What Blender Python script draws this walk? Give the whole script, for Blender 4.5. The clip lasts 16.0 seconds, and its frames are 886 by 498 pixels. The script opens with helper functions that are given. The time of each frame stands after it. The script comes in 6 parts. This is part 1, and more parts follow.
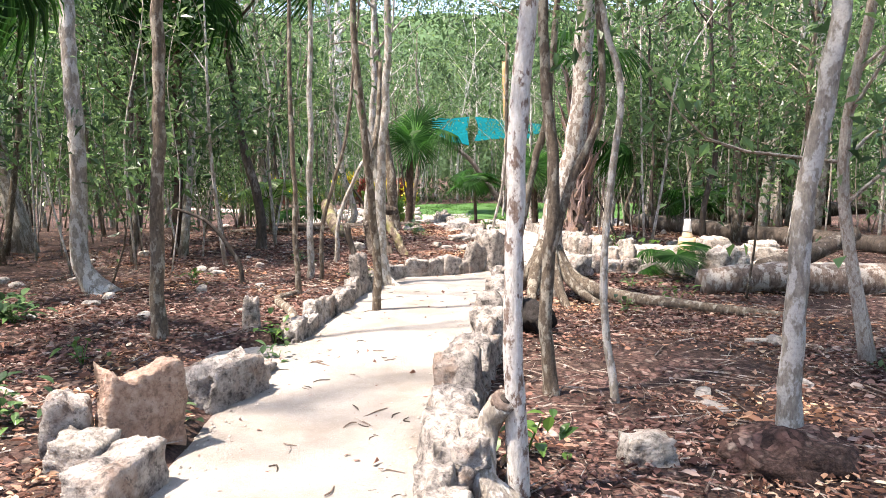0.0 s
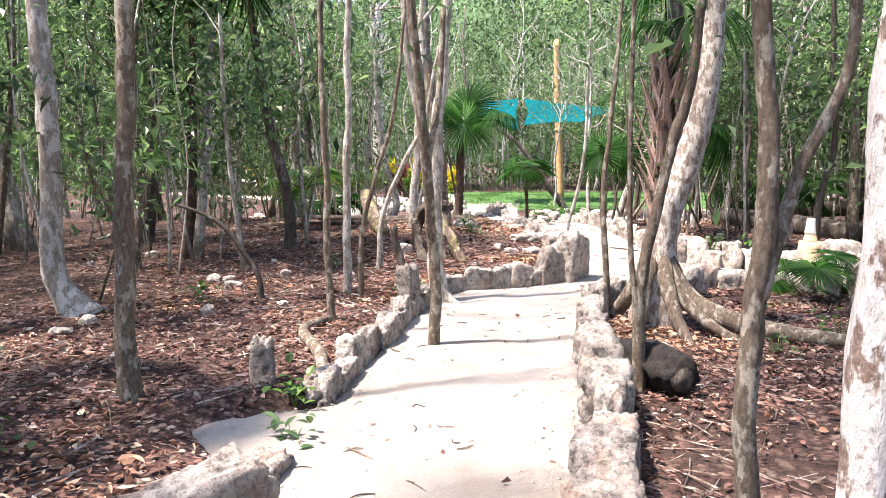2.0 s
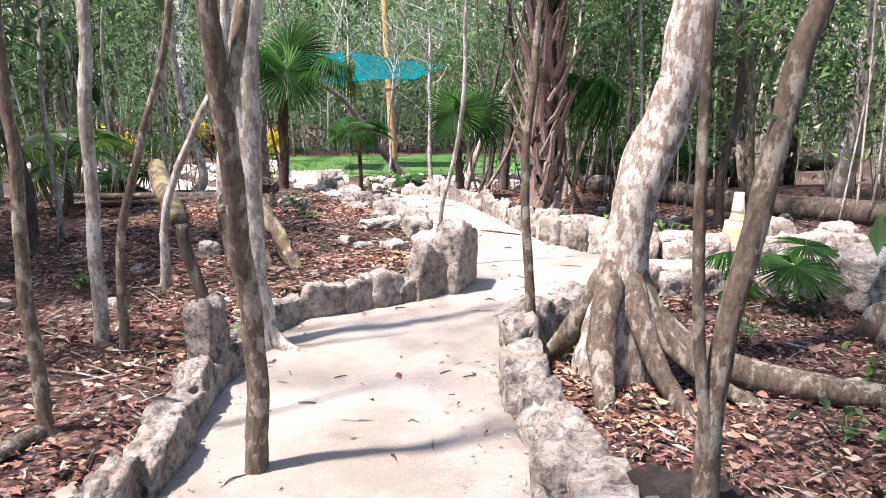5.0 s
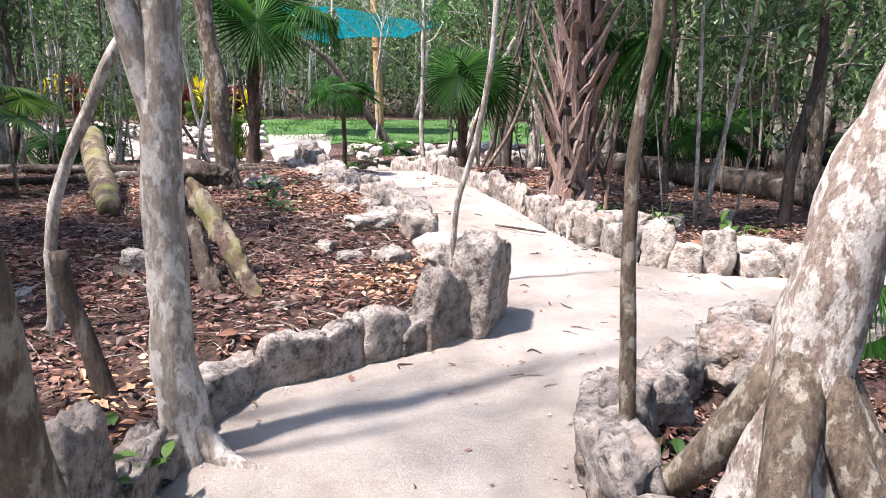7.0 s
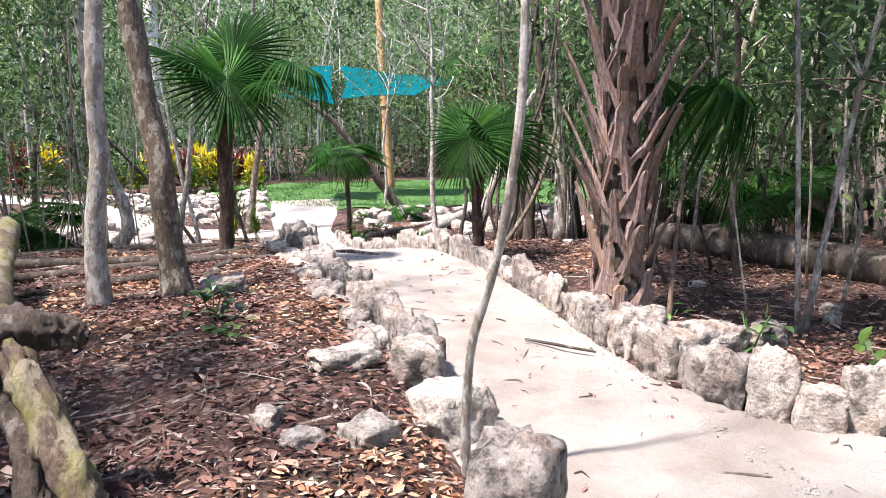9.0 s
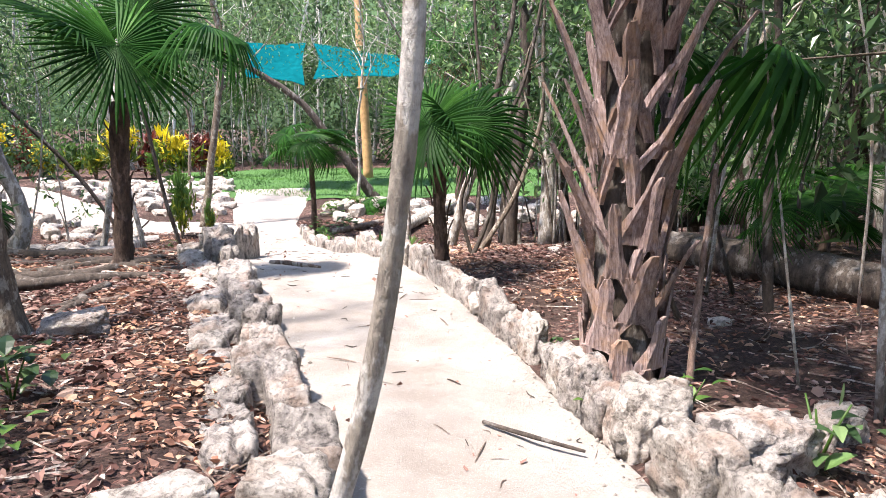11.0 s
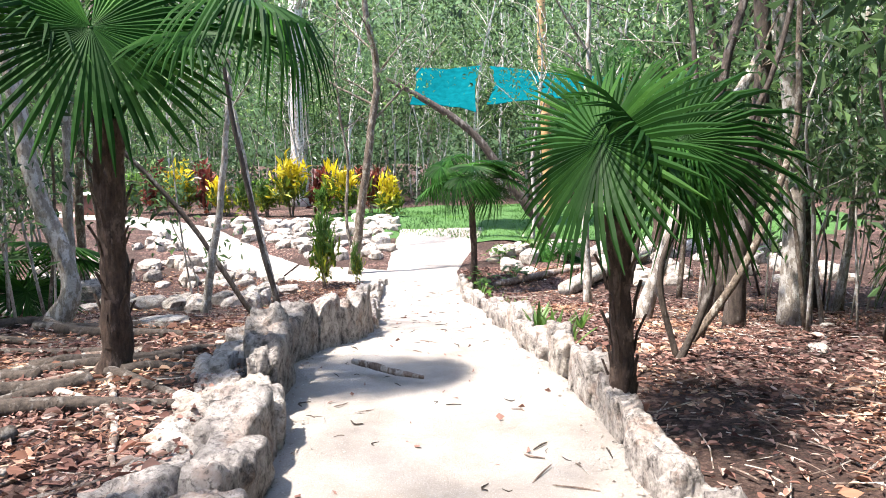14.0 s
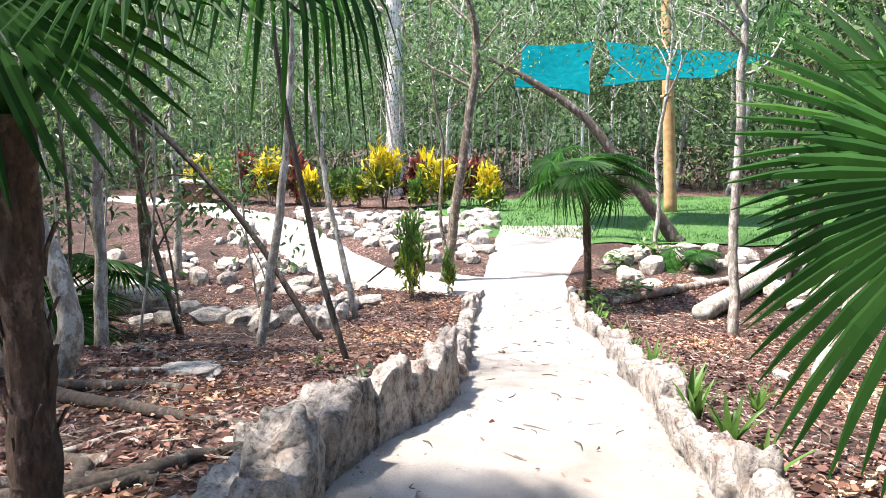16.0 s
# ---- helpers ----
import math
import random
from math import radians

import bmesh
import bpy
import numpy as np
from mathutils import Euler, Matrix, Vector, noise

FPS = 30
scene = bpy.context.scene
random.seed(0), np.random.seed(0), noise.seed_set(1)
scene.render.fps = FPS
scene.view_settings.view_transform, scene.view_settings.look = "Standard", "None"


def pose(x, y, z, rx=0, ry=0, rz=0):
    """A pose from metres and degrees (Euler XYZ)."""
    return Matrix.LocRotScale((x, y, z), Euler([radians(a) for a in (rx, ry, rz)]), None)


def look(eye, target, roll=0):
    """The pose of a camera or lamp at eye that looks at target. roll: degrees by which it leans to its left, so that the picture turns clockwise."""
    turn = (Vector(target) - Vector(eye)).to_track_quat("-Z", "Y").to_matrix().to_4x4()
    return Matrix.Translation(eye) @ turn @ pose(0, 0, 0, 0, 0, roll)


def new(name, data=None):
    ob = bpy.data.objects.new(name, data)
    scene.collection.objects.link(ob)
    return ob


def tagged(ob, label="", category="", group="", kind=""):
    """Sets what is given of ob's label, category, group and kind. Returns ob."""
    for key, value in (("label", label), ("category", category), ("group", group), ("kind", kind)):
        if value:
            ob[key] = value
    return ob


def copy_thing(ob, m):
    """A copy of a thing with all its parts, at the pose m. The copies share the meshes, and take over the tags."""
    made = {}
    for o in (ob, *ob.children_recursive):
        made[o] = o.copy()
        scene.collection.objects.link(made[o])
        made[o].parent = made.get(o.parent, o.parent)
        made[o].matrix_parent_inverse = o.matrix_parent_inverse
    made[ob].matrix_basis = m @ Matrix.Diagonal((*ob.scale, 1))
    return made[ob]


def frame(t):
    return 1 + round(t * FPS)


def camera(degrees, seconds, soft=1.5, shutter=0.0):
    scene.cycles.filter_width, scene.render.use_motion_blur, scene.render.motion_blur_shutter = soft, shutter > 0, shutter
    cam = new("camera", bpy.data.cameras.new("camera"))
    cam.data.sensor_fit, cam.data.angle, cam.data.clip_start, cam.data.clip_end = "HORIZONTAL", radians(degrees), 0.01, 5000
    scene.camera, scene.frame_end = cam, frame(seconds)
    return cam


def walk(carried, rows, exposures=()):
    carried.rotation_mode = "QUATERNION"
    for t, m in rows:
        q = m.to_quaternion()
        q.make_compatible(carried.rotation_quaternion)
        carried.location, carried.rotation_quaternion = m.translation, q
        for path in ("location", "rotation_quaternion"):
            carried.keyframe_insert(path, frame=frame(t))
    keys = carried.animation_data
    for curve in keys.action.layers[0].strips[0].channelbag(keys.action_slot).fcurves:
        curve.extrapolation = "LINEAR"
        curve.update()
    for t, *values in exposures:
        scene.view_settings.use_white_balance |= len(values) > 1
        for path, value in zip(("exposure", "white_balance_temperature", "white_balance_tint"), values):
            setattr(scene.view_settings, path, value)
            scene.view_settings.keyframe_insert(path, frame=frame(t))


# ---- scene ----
cam = camera(61.77, 16.0, 0.9)
# seconds, x, y, z, yaw, pitch, roll
PATH = [
    (0.0, -0.000, -0.000, 1.519, 0.00, -6.36, -0.46),
    (0.5, -0.052, 0.524, 1.512, 1.75, -6.46, -0.41),
    (1.0, -0.098, 1.026, 1.503, 2.33, -6.34, -1.14),
    (1.5, -0.202, 1.531, 1.491, 4.14, -7.27, -0.30),
    (2.0, -0.346, 2.026, 1.521, 2.90, -7.43, -0.29),
    (2.5, -0.461, 2.513, 1.521, 0.41, -8.42, -0.06),
    (3.0, -0.576, 2.971, 1.510, -1.55, -9.11, 0.15),
    (3.5, -0.620, 3.432, 1.482, -6.30, -10.01, -0.31),
    (4.0, -0.593, 3.907, 1.470, -8.56, -10.44, -0.54),
    (4.2, -0.577, 4.098, 1.460, -9.24, -10.24, -0.32),
    (6.3, -0.367, 6.014, 1.451, -12.52, -12.46, 0.77),
    (6.5, -0.365, 6.198, 1.448, -12.97, -13.18, 1.22),
    (7.0, -0.370, 6.705, 1.467, -12.19, -13.13, 1.20),
    (7.5, -0.298, 7.201, 1.471, -11.56, -13.45, -0.03),
    (8.0, -0.197, 7.687, 1.479, -9.55, -12.85, -0.72),
    (8.5, -0.075, 8.158, 1.516, -10.49, -11.03, -1.06),
    (9.0, 0.098, 8.608, 1.546, -10.71, -8.99, -0.49),
    (9.5, 0.240, 9.056, 1.539, -9.97, -9.07, 0.77),
    (10.0, 0.376, 9.468, 1.543, -10.62, -9.98, 0.40),
    (10.2, 0.442, 9.639, 1.556, -11.28, -10.03, 0.12),
    (12.3, 1.311, 11.424, 1.475, -11.23, -10.79, 0.50),
    (12.5, 1.366, 11.642, 1.461, -9.59, -11.01, 0.57),
    (13.0, 1.468, 12.228, 1.474, -3.10, -9.81, 0.37),
    (13.5, 1.462, 12.773, 1.472, 1.92, -8.47, 0.00),
    (14.0, 1.444, 13.294, 1.451, 3.61, -7.52, -0.94),
    (14.5, 1.416, 13.826, 1.463, 6.45, -7.66, -0.72),
    (15.0, 1.363, 14.339, 1.504, 9.10, -7.20, -0.63),
    (15.5, 1.318, 14.803, 1.530, 9.05, -7.86, -0.91),
    (16.0, 1.223, 15.258, 1.574, 11.45, -8.71, -0.89),
]
EXPOSURE = 2.25
walk(cam, [(t, pose(x, y, z, 90 + pitch, 0, yaw) @ pose(0, 0, 0, 0, 0, roll)) for t, x, y, z, yaw, pitch, roll in PATH],
     [(0.0, EXPOSURE - 0.08, 6900, 16), (3.0, EXPOSURE + 0.10, 6650, 20), (4.2, EXPOSURE - 0.08, 6600, 20), (7.0, EXPOSURE - 0.38, 6350, 20), (10.0, EXPOSURE - 0.3, 6400, 18), (13.5, EXPOSURE - 0.08, 6400, 14), (16.0, EXPOSURE - 0.06, 6450, 13)])

# ---- sky and sun ----
world = bpy.data.worlds.new("world")
scene.world = world
world.use_nodes = True
sky = world.node_tree.nodes.new("ShaderNodeTexSky")
sky.sky_type, sky.sun_disc = "NISHITA", False
SUN_TO = Vector((-0.42, -0.16, 1.0)).normalized()
sky.sun_elevation = math.asin(SUN_TO.z)
sky.sun_rotation = math.atan2(SUN_TO.x, SUN_TO.y)
world.node_tree.links.new(sky.outputs[0], world.node_tree.nodes["Background"].inputs[0])
world.node_tree.nodes["Background"].inputs[1].default_value = 0.12
sun_data = bpy.data.lights.new("sun", "SUN")
sun_data.energy, sun_data.angle, sun_data.color = 3.6, radians(2.5), (1.0, 0.94, 0.84)
sun = new("sun", sun_data)
sun.matrix_world = look((0, 0, 30), Vector((0, 0, 30)) - SUN_TO)


# ---- materials ----
class Nodes:
    """A short hand for building a node material."""

    def __init__(self, name):
        self.mat = bpy.data.materials.new(name)
        self.mat.use_nodes = True
        self.tree = self.mat.node_tree
        self.bsdf = self.tree.nodes["Principled BSDF"]
        self.out = self.tree.nodes["Material Output"]
        self.coord = self.tree.nodes.new("ShaderNodeTexCoord").outputs["Object"]

    def link(self, a, b):
        self.tree.links.new(a, b)

    def stretch(self, sx, sy, sz):
        n = self.tree.nodes.new("ShaderNodeMapping")
        n.inputs["Scale"].default_value = (sx, sy, sz)
        self.link(self.coord, n.inputs[0])
        return n.outputs[0]

    def noise(self, scale, detail=4.0, rough=0.6, at=None):
        n = self.tree.nodes.new("ShaderNodeTexNoise")
        n.inputs["Scale"].default_value, n.inputs["Detail"].default_value, n.inputs["Roughness"].default_value = scale, detail, rough
        self.link(at or self.coord, n.inputs["Vector"])
        return n.outputs["Fac"]

    def voronoi(self, scale, out="Distance", feature="F1", at=None):
        n = self.tree.nodes.new("ShaderNodeTexVoronoi")
        n.feature = feature
        n.inputs["Scale"].default_value = scale
        self.link(at or self.coord, n.inputs["Vector"])
        return n.outputs[out]

    def ramp(self, fac, *stops, hard=False):
        n = self.tree.nodes.new("ShaderNodeValToRGB")
        n.color_ramp.interpolation = "CONSTANT" if hard else "LINEAR"
        while len(n.color_ramp.elements) < len(stops):
            n.color_ramp.elements.new(1.0)
        for e, (p, c) in zip(n.color_ramp.elements, stops):
            e.position = p
            e.color = (*c, 1) if isinstance(c, tuple) else (c, c, c, 1)
        self.link(fac, n.inputs[0])
        return n.outputs[0]

    def mix(self, fac, a, b, how="MIX"):
        n = self.tree.nodes.new("ShaderNodeMix")
        n.data_type, n.blend_type = "RGBA", how
        for s, v in ((n.inputs[0], fac), (n.inputs[6], a), (n.inputs[7], b)):
            if hasattr(v, "is_output"):
                self.link(v, s)
            else:
                s.default_value = v if not isinstance(v, tuple) else (*v, 1)
        return n.outputs[2]

    def island(self):
        return self.tree.nodes.new("ShaderNodeNewGeometry").outputs["Random Per Island"]

    def each(self):
        return self.tree.nodes.new("ShaderNodeObjectInfo").outputs["Random"]

    def done(self, color, rough=0.8, bump=None, depth=0.01, glow=0.0, sheen=0.3):
        if hasattr(color, "is_output"):
            self.link(color, self.bsdf.inputs["Base Color"])
        else:
            self.bsdf.inputs["Base Color"].default_value = (*color, 1)
        if hasattr(rough, "is_output"):
            self.link(rough, self.bsdf.inputs["Roughness"])
        else:
            self.bsdf.inputs["Roughness"].default_value = rough
        self.bsdf.inputs["Specular IOR Level"].default_value = sheen
        if bump is not None:
            b = self.tree.nodes.new("ShaderNodeBump")
            b.inputs["Distance"].default_value, b.inputs["Strength"].default_value = depth, 0.9
            self.link(bump, b.inputs["Height"])
            self.link(b.outputs[0], self.bsdf.inputs["Normal"])
        if glow:
            # light that passes through a thin leaf
            t = self.tree.nodes.new("ShaderNodeBsdfTranslucent")
            if hasattr(color, "is_output"):
                self.link(color, t.inputs[0])
            else:
                t.inputs[0].default_value = (*color, 1)
            m = self.tree.nodes.new("ShaderNodeMixShader")
            m.inputs[0].default_value = glow
            self.link(self.bsdf.outputs[0], m.inputs[1])
            self.link(t.outputs[0], m.inputs[2])
            self.link(m.outputs[0], self.out.inputs[0])
        return self.mat


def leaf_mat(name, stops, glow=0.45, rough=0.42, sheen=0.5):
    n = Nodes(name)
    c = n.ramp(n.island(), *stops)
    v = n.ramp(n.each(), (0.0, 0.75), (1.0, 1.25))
    # broad noise patches paint cool shaded and warm sunlit leaf clumps into the colour
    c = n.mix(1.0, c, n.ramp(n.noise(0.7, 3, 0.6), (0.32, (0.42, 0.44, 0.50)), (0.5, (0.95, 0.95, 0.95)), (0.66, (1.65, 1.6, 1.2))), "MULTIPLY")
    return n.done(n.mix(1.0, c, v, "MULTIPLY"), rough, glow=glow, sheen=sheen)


def bark_mat(name, base, dark, pale, patch=0.55, scale=1.0, moss=0.0):
    n = Nodes(name)
    tall = n.stretch(1, 1, 0.35)
    grain = n.noise(26 * scale, 5, 0.65, tall)
    c = n.ramp(grain, (0.3, dark), (0.62, base))
    spots = n.ramp(n.noise(9 * scale, 4, 0.65, n.stretch(1, 1, 0.5)), (patch - 0.10, 0.0), (patch - 0.03, 1.0))
    c = n.mix(spots, c, pale)
    c = n.mix(n.ramp(n.noise(60, 3, 0.7), (0.45, 0.0), (0.75, 0.5)), c, dark)
    if moss:
        c = n.mix(n.ramp(n.noise(5, 4, 0.6), (0.62 - moss * 0.3, 0.0), (0.72, 1.0)), c, (0.20, 0.21, 0.05))
    return n.done(c, 0.85, n.mix(0.5, grain, n.noise(70, 5, 0.75, tall)), 0.03)


def stone_mat(name, pale, mid, dark):
    n = Nodes(name)
    n.coord = n.tree.nodes.new("ShaderNodeNewGeometry").outputs["Position"]
    c = n.ramp(n.noise(11, 7, 0.72), (0.36, dark), (0.46, mid), (0.60, pale))
    pits = n.ramp(n.voronoi(75), (0.0, 1.0), (0.30, 0.0))
    c = n.mix(n.mix(0.5, (0.0, 0.0, 0.0), pits), c, dark)
    c = n.mix(n.ramp(n.noise(4.5, 4, 0.6), (0.52, 0.0), (0.68, 0.5)), c, (0.36, 0.235, 0.17))
    c = n.mix(n.ramp(n.noise(27, 6, 0.75), (0.54, 0.0), (0.62, 0.7)), c, dark)
    c = n.mix(n.ramp(n.noise(19, 5, 0.7), (0.58, 0.0), (0.66, 0.4)), c, pale)
    v = n.ramp(n.each(), (0.0, 0.8), (1.0, 1.2))
    c = n.mix(1.0, c, v, "MULTIPLY")
    return n.done(c, 0.92, n.mix(0.25, n.noise(26, 10, 0.78), n.voronoi(48)), 0.04, sheen=0.2)


def litter_mat():
    n = Nodes("leaf_litter_soil")
    wob = n.tree.nodes.new("ShaderNodeTexNoise")
    wob.inputs["Scale"].default_value, wob.inputs["Detail"].default_value = 11.0, 3.0
    n.link(n.coord, wob.inputs["Vector"])
    at = n.mix(0.055, n.coord, wob.outputs["Color"], "ADD")
    heights, color = [], None
    stops = ((0.0, (0.030, 0.018, 0.015)), (0.25, (0.085, 0.045, 0.038)), (0.55, (0.18, 0.098, 0.082)), (0.8, (0.28, 0.170, 0.142)), (0.94, (0.36, 0.25, 0.20)), (1.0, (0.45, 0.37, 0.31)))
    for scale, flat in ((24, (1.0, 0.5, 1.0)), (43, (0.5, 1.0, 1.0))):
        m = n.tree.nodes.new("ShaderNodeMapping")
        m.inputs["Scale"].default_value, m.inputs["Rotation"].default_value = flat, (0, 0, scale)
        n.link(at, m.inputs[0])
        sep = n.tree.nodes.new("ShaderNodeSeparateColor")
        n.link(n.voronoi(scale, "Color", at=m.outputs[0]), sep.inputs[0])
        # rim darkens each leaf cell outward, painting the shade of gaps between leaves
        rim = n.ramp(n.voronoi(scale, at=m.outputs[0]), (0.35, 1.0), (0.75, 0.25))
        c = n.mix(1.0, n.ramp(sep.outputs[0], *stops), rim, "MULTIPLY")
        heights.append(n.mix(0.5, sep.outputs[1], rim))
        pick = n.ramp(n.noise(4.5, 3, 0.7), (0.46, 0.0), (0.54, 1.0))
        color = c if color is None else n.mix(pick, color, c)
    soil = n.ramp(n.noise(55, 6, 0.75), (0.38, (0.018, 0.012, 0.010)), (0.56, (0.055, 0.034, 0.027)), (0.76, (0.16, 0.115, 0.095)))
    color = n.mix(n.ramp(n.noise(0.9, 5, 0.65), (0.42, 0.15), (0.58, 0.9)), color, soil)
    return n.done(color, 0.93, n.mix(0.4, n.mix(0.5, heights[0], heights[1]), n.noise(45, 6, 0.7)), 0.045, sheen=0.2)


def path_mat():
    n = Nodes("crushed_limestone")
    c = n.ramp(n.noise(1.1, 6, 0.65), (0.36, (0.285, 0.248, 0.217)), (0.52, (0.385, 0.348, 0.312)), (0.66, (0.455, 0.42, 0.383)))
    c = n.mix(n.ramp(n.noise(75, 4, 0.75), (0.42, 0.0), (0.72, 0.5)), c, (0.30, 0.255, 0.215))
    c = n.mix(n.ramp(n.noise(140, 2, 0.7), (0.55, 0.0), (0.8, 0.5)), c, (0.70, 0.66, 0.60))
    c = n.mix(n.ramp(n.voronoi(34), (0.06, 0.75), (0.12, 0.0)), c, (0.26, 0.215, 0.18))
    return n.done(c, 0.95, n.mix(0.35, n.noise(7, 9, 0.75), n.noise(110, 4, 0.8)), 0.045, sheen=0.12)


M_LITTER, M_PATH = litter_mat(), path_mat()
M_STONE = stone_mat("grey_limestone", (0.44, 0.398, 0.36), (0.255, 0.226, 0.205), (0.068, 0.060, 0.056))
# pale limestone, its colour whitened further for stones that stand in the sun
M_STONE_PALE = stone_mat("sunlit_white_limestone", (0.54, 0.49, 0.44), (0.37, 0.33, 0.29), (0.12, 0.104, 0.092))
M_STONE_RUST = stone_mat("rust_stained_limestone", (0.44, 0.335, 0.27), (0.31, 0.205, 0.155), (0.14, 0.10, 0.082))
M_BARK = bark_mat("brown_bark", (0.19, 0.148, 0.108), (0.060, 0.044, 0.034), (0.34, 0.305, 0.25), 0.62, 1.8)
M_BARK_DARK = bark_mat("dark_bark", (0.105, 0.082, 0.066), (0.030, 0.024, 0.020), (0.20, 0.18, 0.16), 0.66)
M_BARK_PALE = bark_mat("white_peeling_bark", (0.76, 0.73, 0.69), (0.50, 0.45, 0.40), (0.20, 0.135, 0.105), 0.62, 2.4)
M_BARK_WHITE = bark_mat("smooth_white_bark", (0.66, 0.60, 0.53), (0.36, 0.29, 0.245), (0.33, 0.25, 0.20), 0.62, 3.0)
M_BARK_GREY = bark_mat("grey_bark", (0.38, 0.335, 0.28), (0.16, 0.135, 0.115), (0.55, 0.52, 0.48), 0.58, 1.7)
M_BARK_LICHEN = bark_mat("lichen_blotched_bark", (0.37, 0.30, 0.25), (0.16, 0.12, 0.098), (0.60, 0.56, 0.51), 0.565, 2.4)
M_BARK_MOSS = bark_mat("mossy_rotten_bark", (0.17, 0.12, 0.09), (0.05, 0.037, 0.03), (0.28, 0.24, 0.17), 0.6, 1.0, 0.5)
M_DEAD = bark_mat("weathered_dead_wood", (0.27, 0.20, 0.16), (0.085, 0.058, 0.045), (0.46, 0.41, 0.36), 0.6)
M_FIBRE = bark_mat("fibrous_palm_trunk", (0.10, 0.066, 0.050), (0.030, 0.021, 0.017), (0.17, 0.12, 0.095), 0.64, 1.4)
M_BOOT = bark_mat("dry_palm_boots", (0.37, 0.25, 0.198), (0.10, 0.064, 0.05), (0.47, 0.375, 0.32), 0.61, 1.7)
def boot_mat():
    n = Nodes("split_dry_leaf_bases")
    fibre = n.noise(70, 5, 0.7, n.stretch(1, 1, 0.07))
    c = n.ramp(fibre, (0.3, (0.10, 0.066, 0.060)), (0.5, (0.31, 0.222, 0.20)), (0.72, (0.52, 0.415, 0.385)))
    c = n.mix(n.ramp(n.noise(5, 4, 0.7), (0.48, 0.0), (0.66, 0.7)), c, (0.36, 0.215, 0.125))
    c = n.mix(n.ramp(n.noise(16, 5, 0.75), (0.56, 0.0), (0.70, 0.8)), c, (0.085, 0.058, 0.05))
    v = n.ramp(n.each(), (0.0, 0.65), (1.0, 1.2))
    return n.done(n.mix(1.0, c, v, "MULTIPLY"), 0.8, fibre, 0.02, sheen=0.25)


M_SPLIT = boot_mat()
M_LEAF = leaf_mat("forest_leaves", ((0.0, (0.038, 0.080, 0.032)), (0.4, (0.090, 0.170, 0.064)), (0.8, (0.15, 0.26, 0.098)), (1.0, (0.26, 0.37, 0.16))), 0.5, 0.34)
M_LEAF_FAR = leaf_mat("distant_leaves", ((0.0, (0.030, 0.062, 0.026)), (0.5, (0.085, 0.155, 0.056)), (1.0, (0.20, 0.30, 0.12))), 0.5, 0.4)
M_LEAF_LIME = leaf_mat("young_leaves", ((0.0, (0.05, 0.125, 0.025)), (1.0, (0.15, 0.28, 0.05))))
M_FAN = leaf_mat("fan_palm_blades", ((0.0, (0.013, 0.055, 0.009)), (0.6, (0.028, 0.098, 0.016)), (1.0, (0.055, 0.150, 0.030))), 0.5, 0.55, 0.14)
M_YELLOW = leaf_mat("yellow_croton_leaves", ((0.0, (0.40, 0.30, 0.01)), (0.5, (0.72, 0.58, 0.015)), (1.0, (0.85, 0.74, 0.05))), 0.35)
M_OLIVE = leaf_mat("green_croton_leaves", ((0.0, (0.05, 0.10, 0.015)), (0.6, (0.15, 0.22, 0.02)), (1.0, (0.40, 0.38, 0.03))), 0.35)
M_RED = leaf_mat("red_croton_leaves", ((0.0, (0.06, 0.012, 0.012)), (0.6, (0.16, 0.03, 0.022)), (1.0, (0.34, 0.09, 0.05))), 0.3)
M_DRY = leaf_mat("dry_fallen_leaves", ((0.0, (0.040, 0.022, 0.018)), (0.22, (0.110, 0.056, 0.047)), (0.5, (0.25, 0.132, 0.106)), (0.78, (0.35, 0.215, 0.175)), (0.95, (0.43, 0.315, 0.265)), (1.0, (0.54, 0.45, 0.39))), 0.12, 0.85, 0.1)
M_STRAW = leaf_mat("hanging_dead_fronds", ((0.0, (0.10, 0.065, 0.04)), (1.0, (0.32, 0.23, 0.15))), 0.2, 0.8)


def lawn_mat():
    n = Nodes("mown_grass")
    c = n.ramp(n.noise(3, 6, 0.7), (0.3, (0.040, 0.105, 0.024)), (0.7, (0.075, 0.165, 0.042)))
    return n.done(c, 0.9, n.noise(120, 3, 0.7), 0.02)


def plain_mat(name, color, rough, scale=9.0, vary=0.2, glow=0.0, depth=0.004, sheen=0.3):
    n = Nodes(name)
    f = n.noise(scale, 5, 0.65)
    lo, hi = tuple(v * (1 - vary) for v in color), tuple(min(1, v * (1 + vary)) for v in color)
    return n.done(n.ramp(f, (0.3, lo), (0.7, hi)), rough, n.noise(scale * 6, 4, 0.6), depth, glow, sheen)


M_LAWN = lawn_mat()
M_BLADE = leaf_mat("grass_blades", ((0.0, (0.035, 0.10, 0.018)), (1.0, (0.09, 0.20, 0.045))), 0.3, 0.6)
M_TARP = plain_mat("teal_shade_cloth", (0.002, 0.105, 0.12), 1.0, 6, 0.25, 0.25, 0.004, 0.0)
M_POLE = plain_mat("peeled_pole_wood", (0.47, 0.28, 0.13), 0.7, 5, 0.35)
M_CLAY = plain_mat("pale_ochre_clay", (0.50, 0.37, 0.23), 0.8, 8, 0.2)
M_WHITE = plain_mat("white_plaster", (0.78, 0.75, 0.70), 0.7, 8, 0.08)
M_TABLE = plain_mat("red_painted_wood", (0.15, 0.065, 0.05), 0.7, 12, 0.3)
M_CHAR = plain_mat("black_rotten_wood", (0.030, 0.025, 0.023), 0.9, 22, 0.6, 0.0, 0.02)
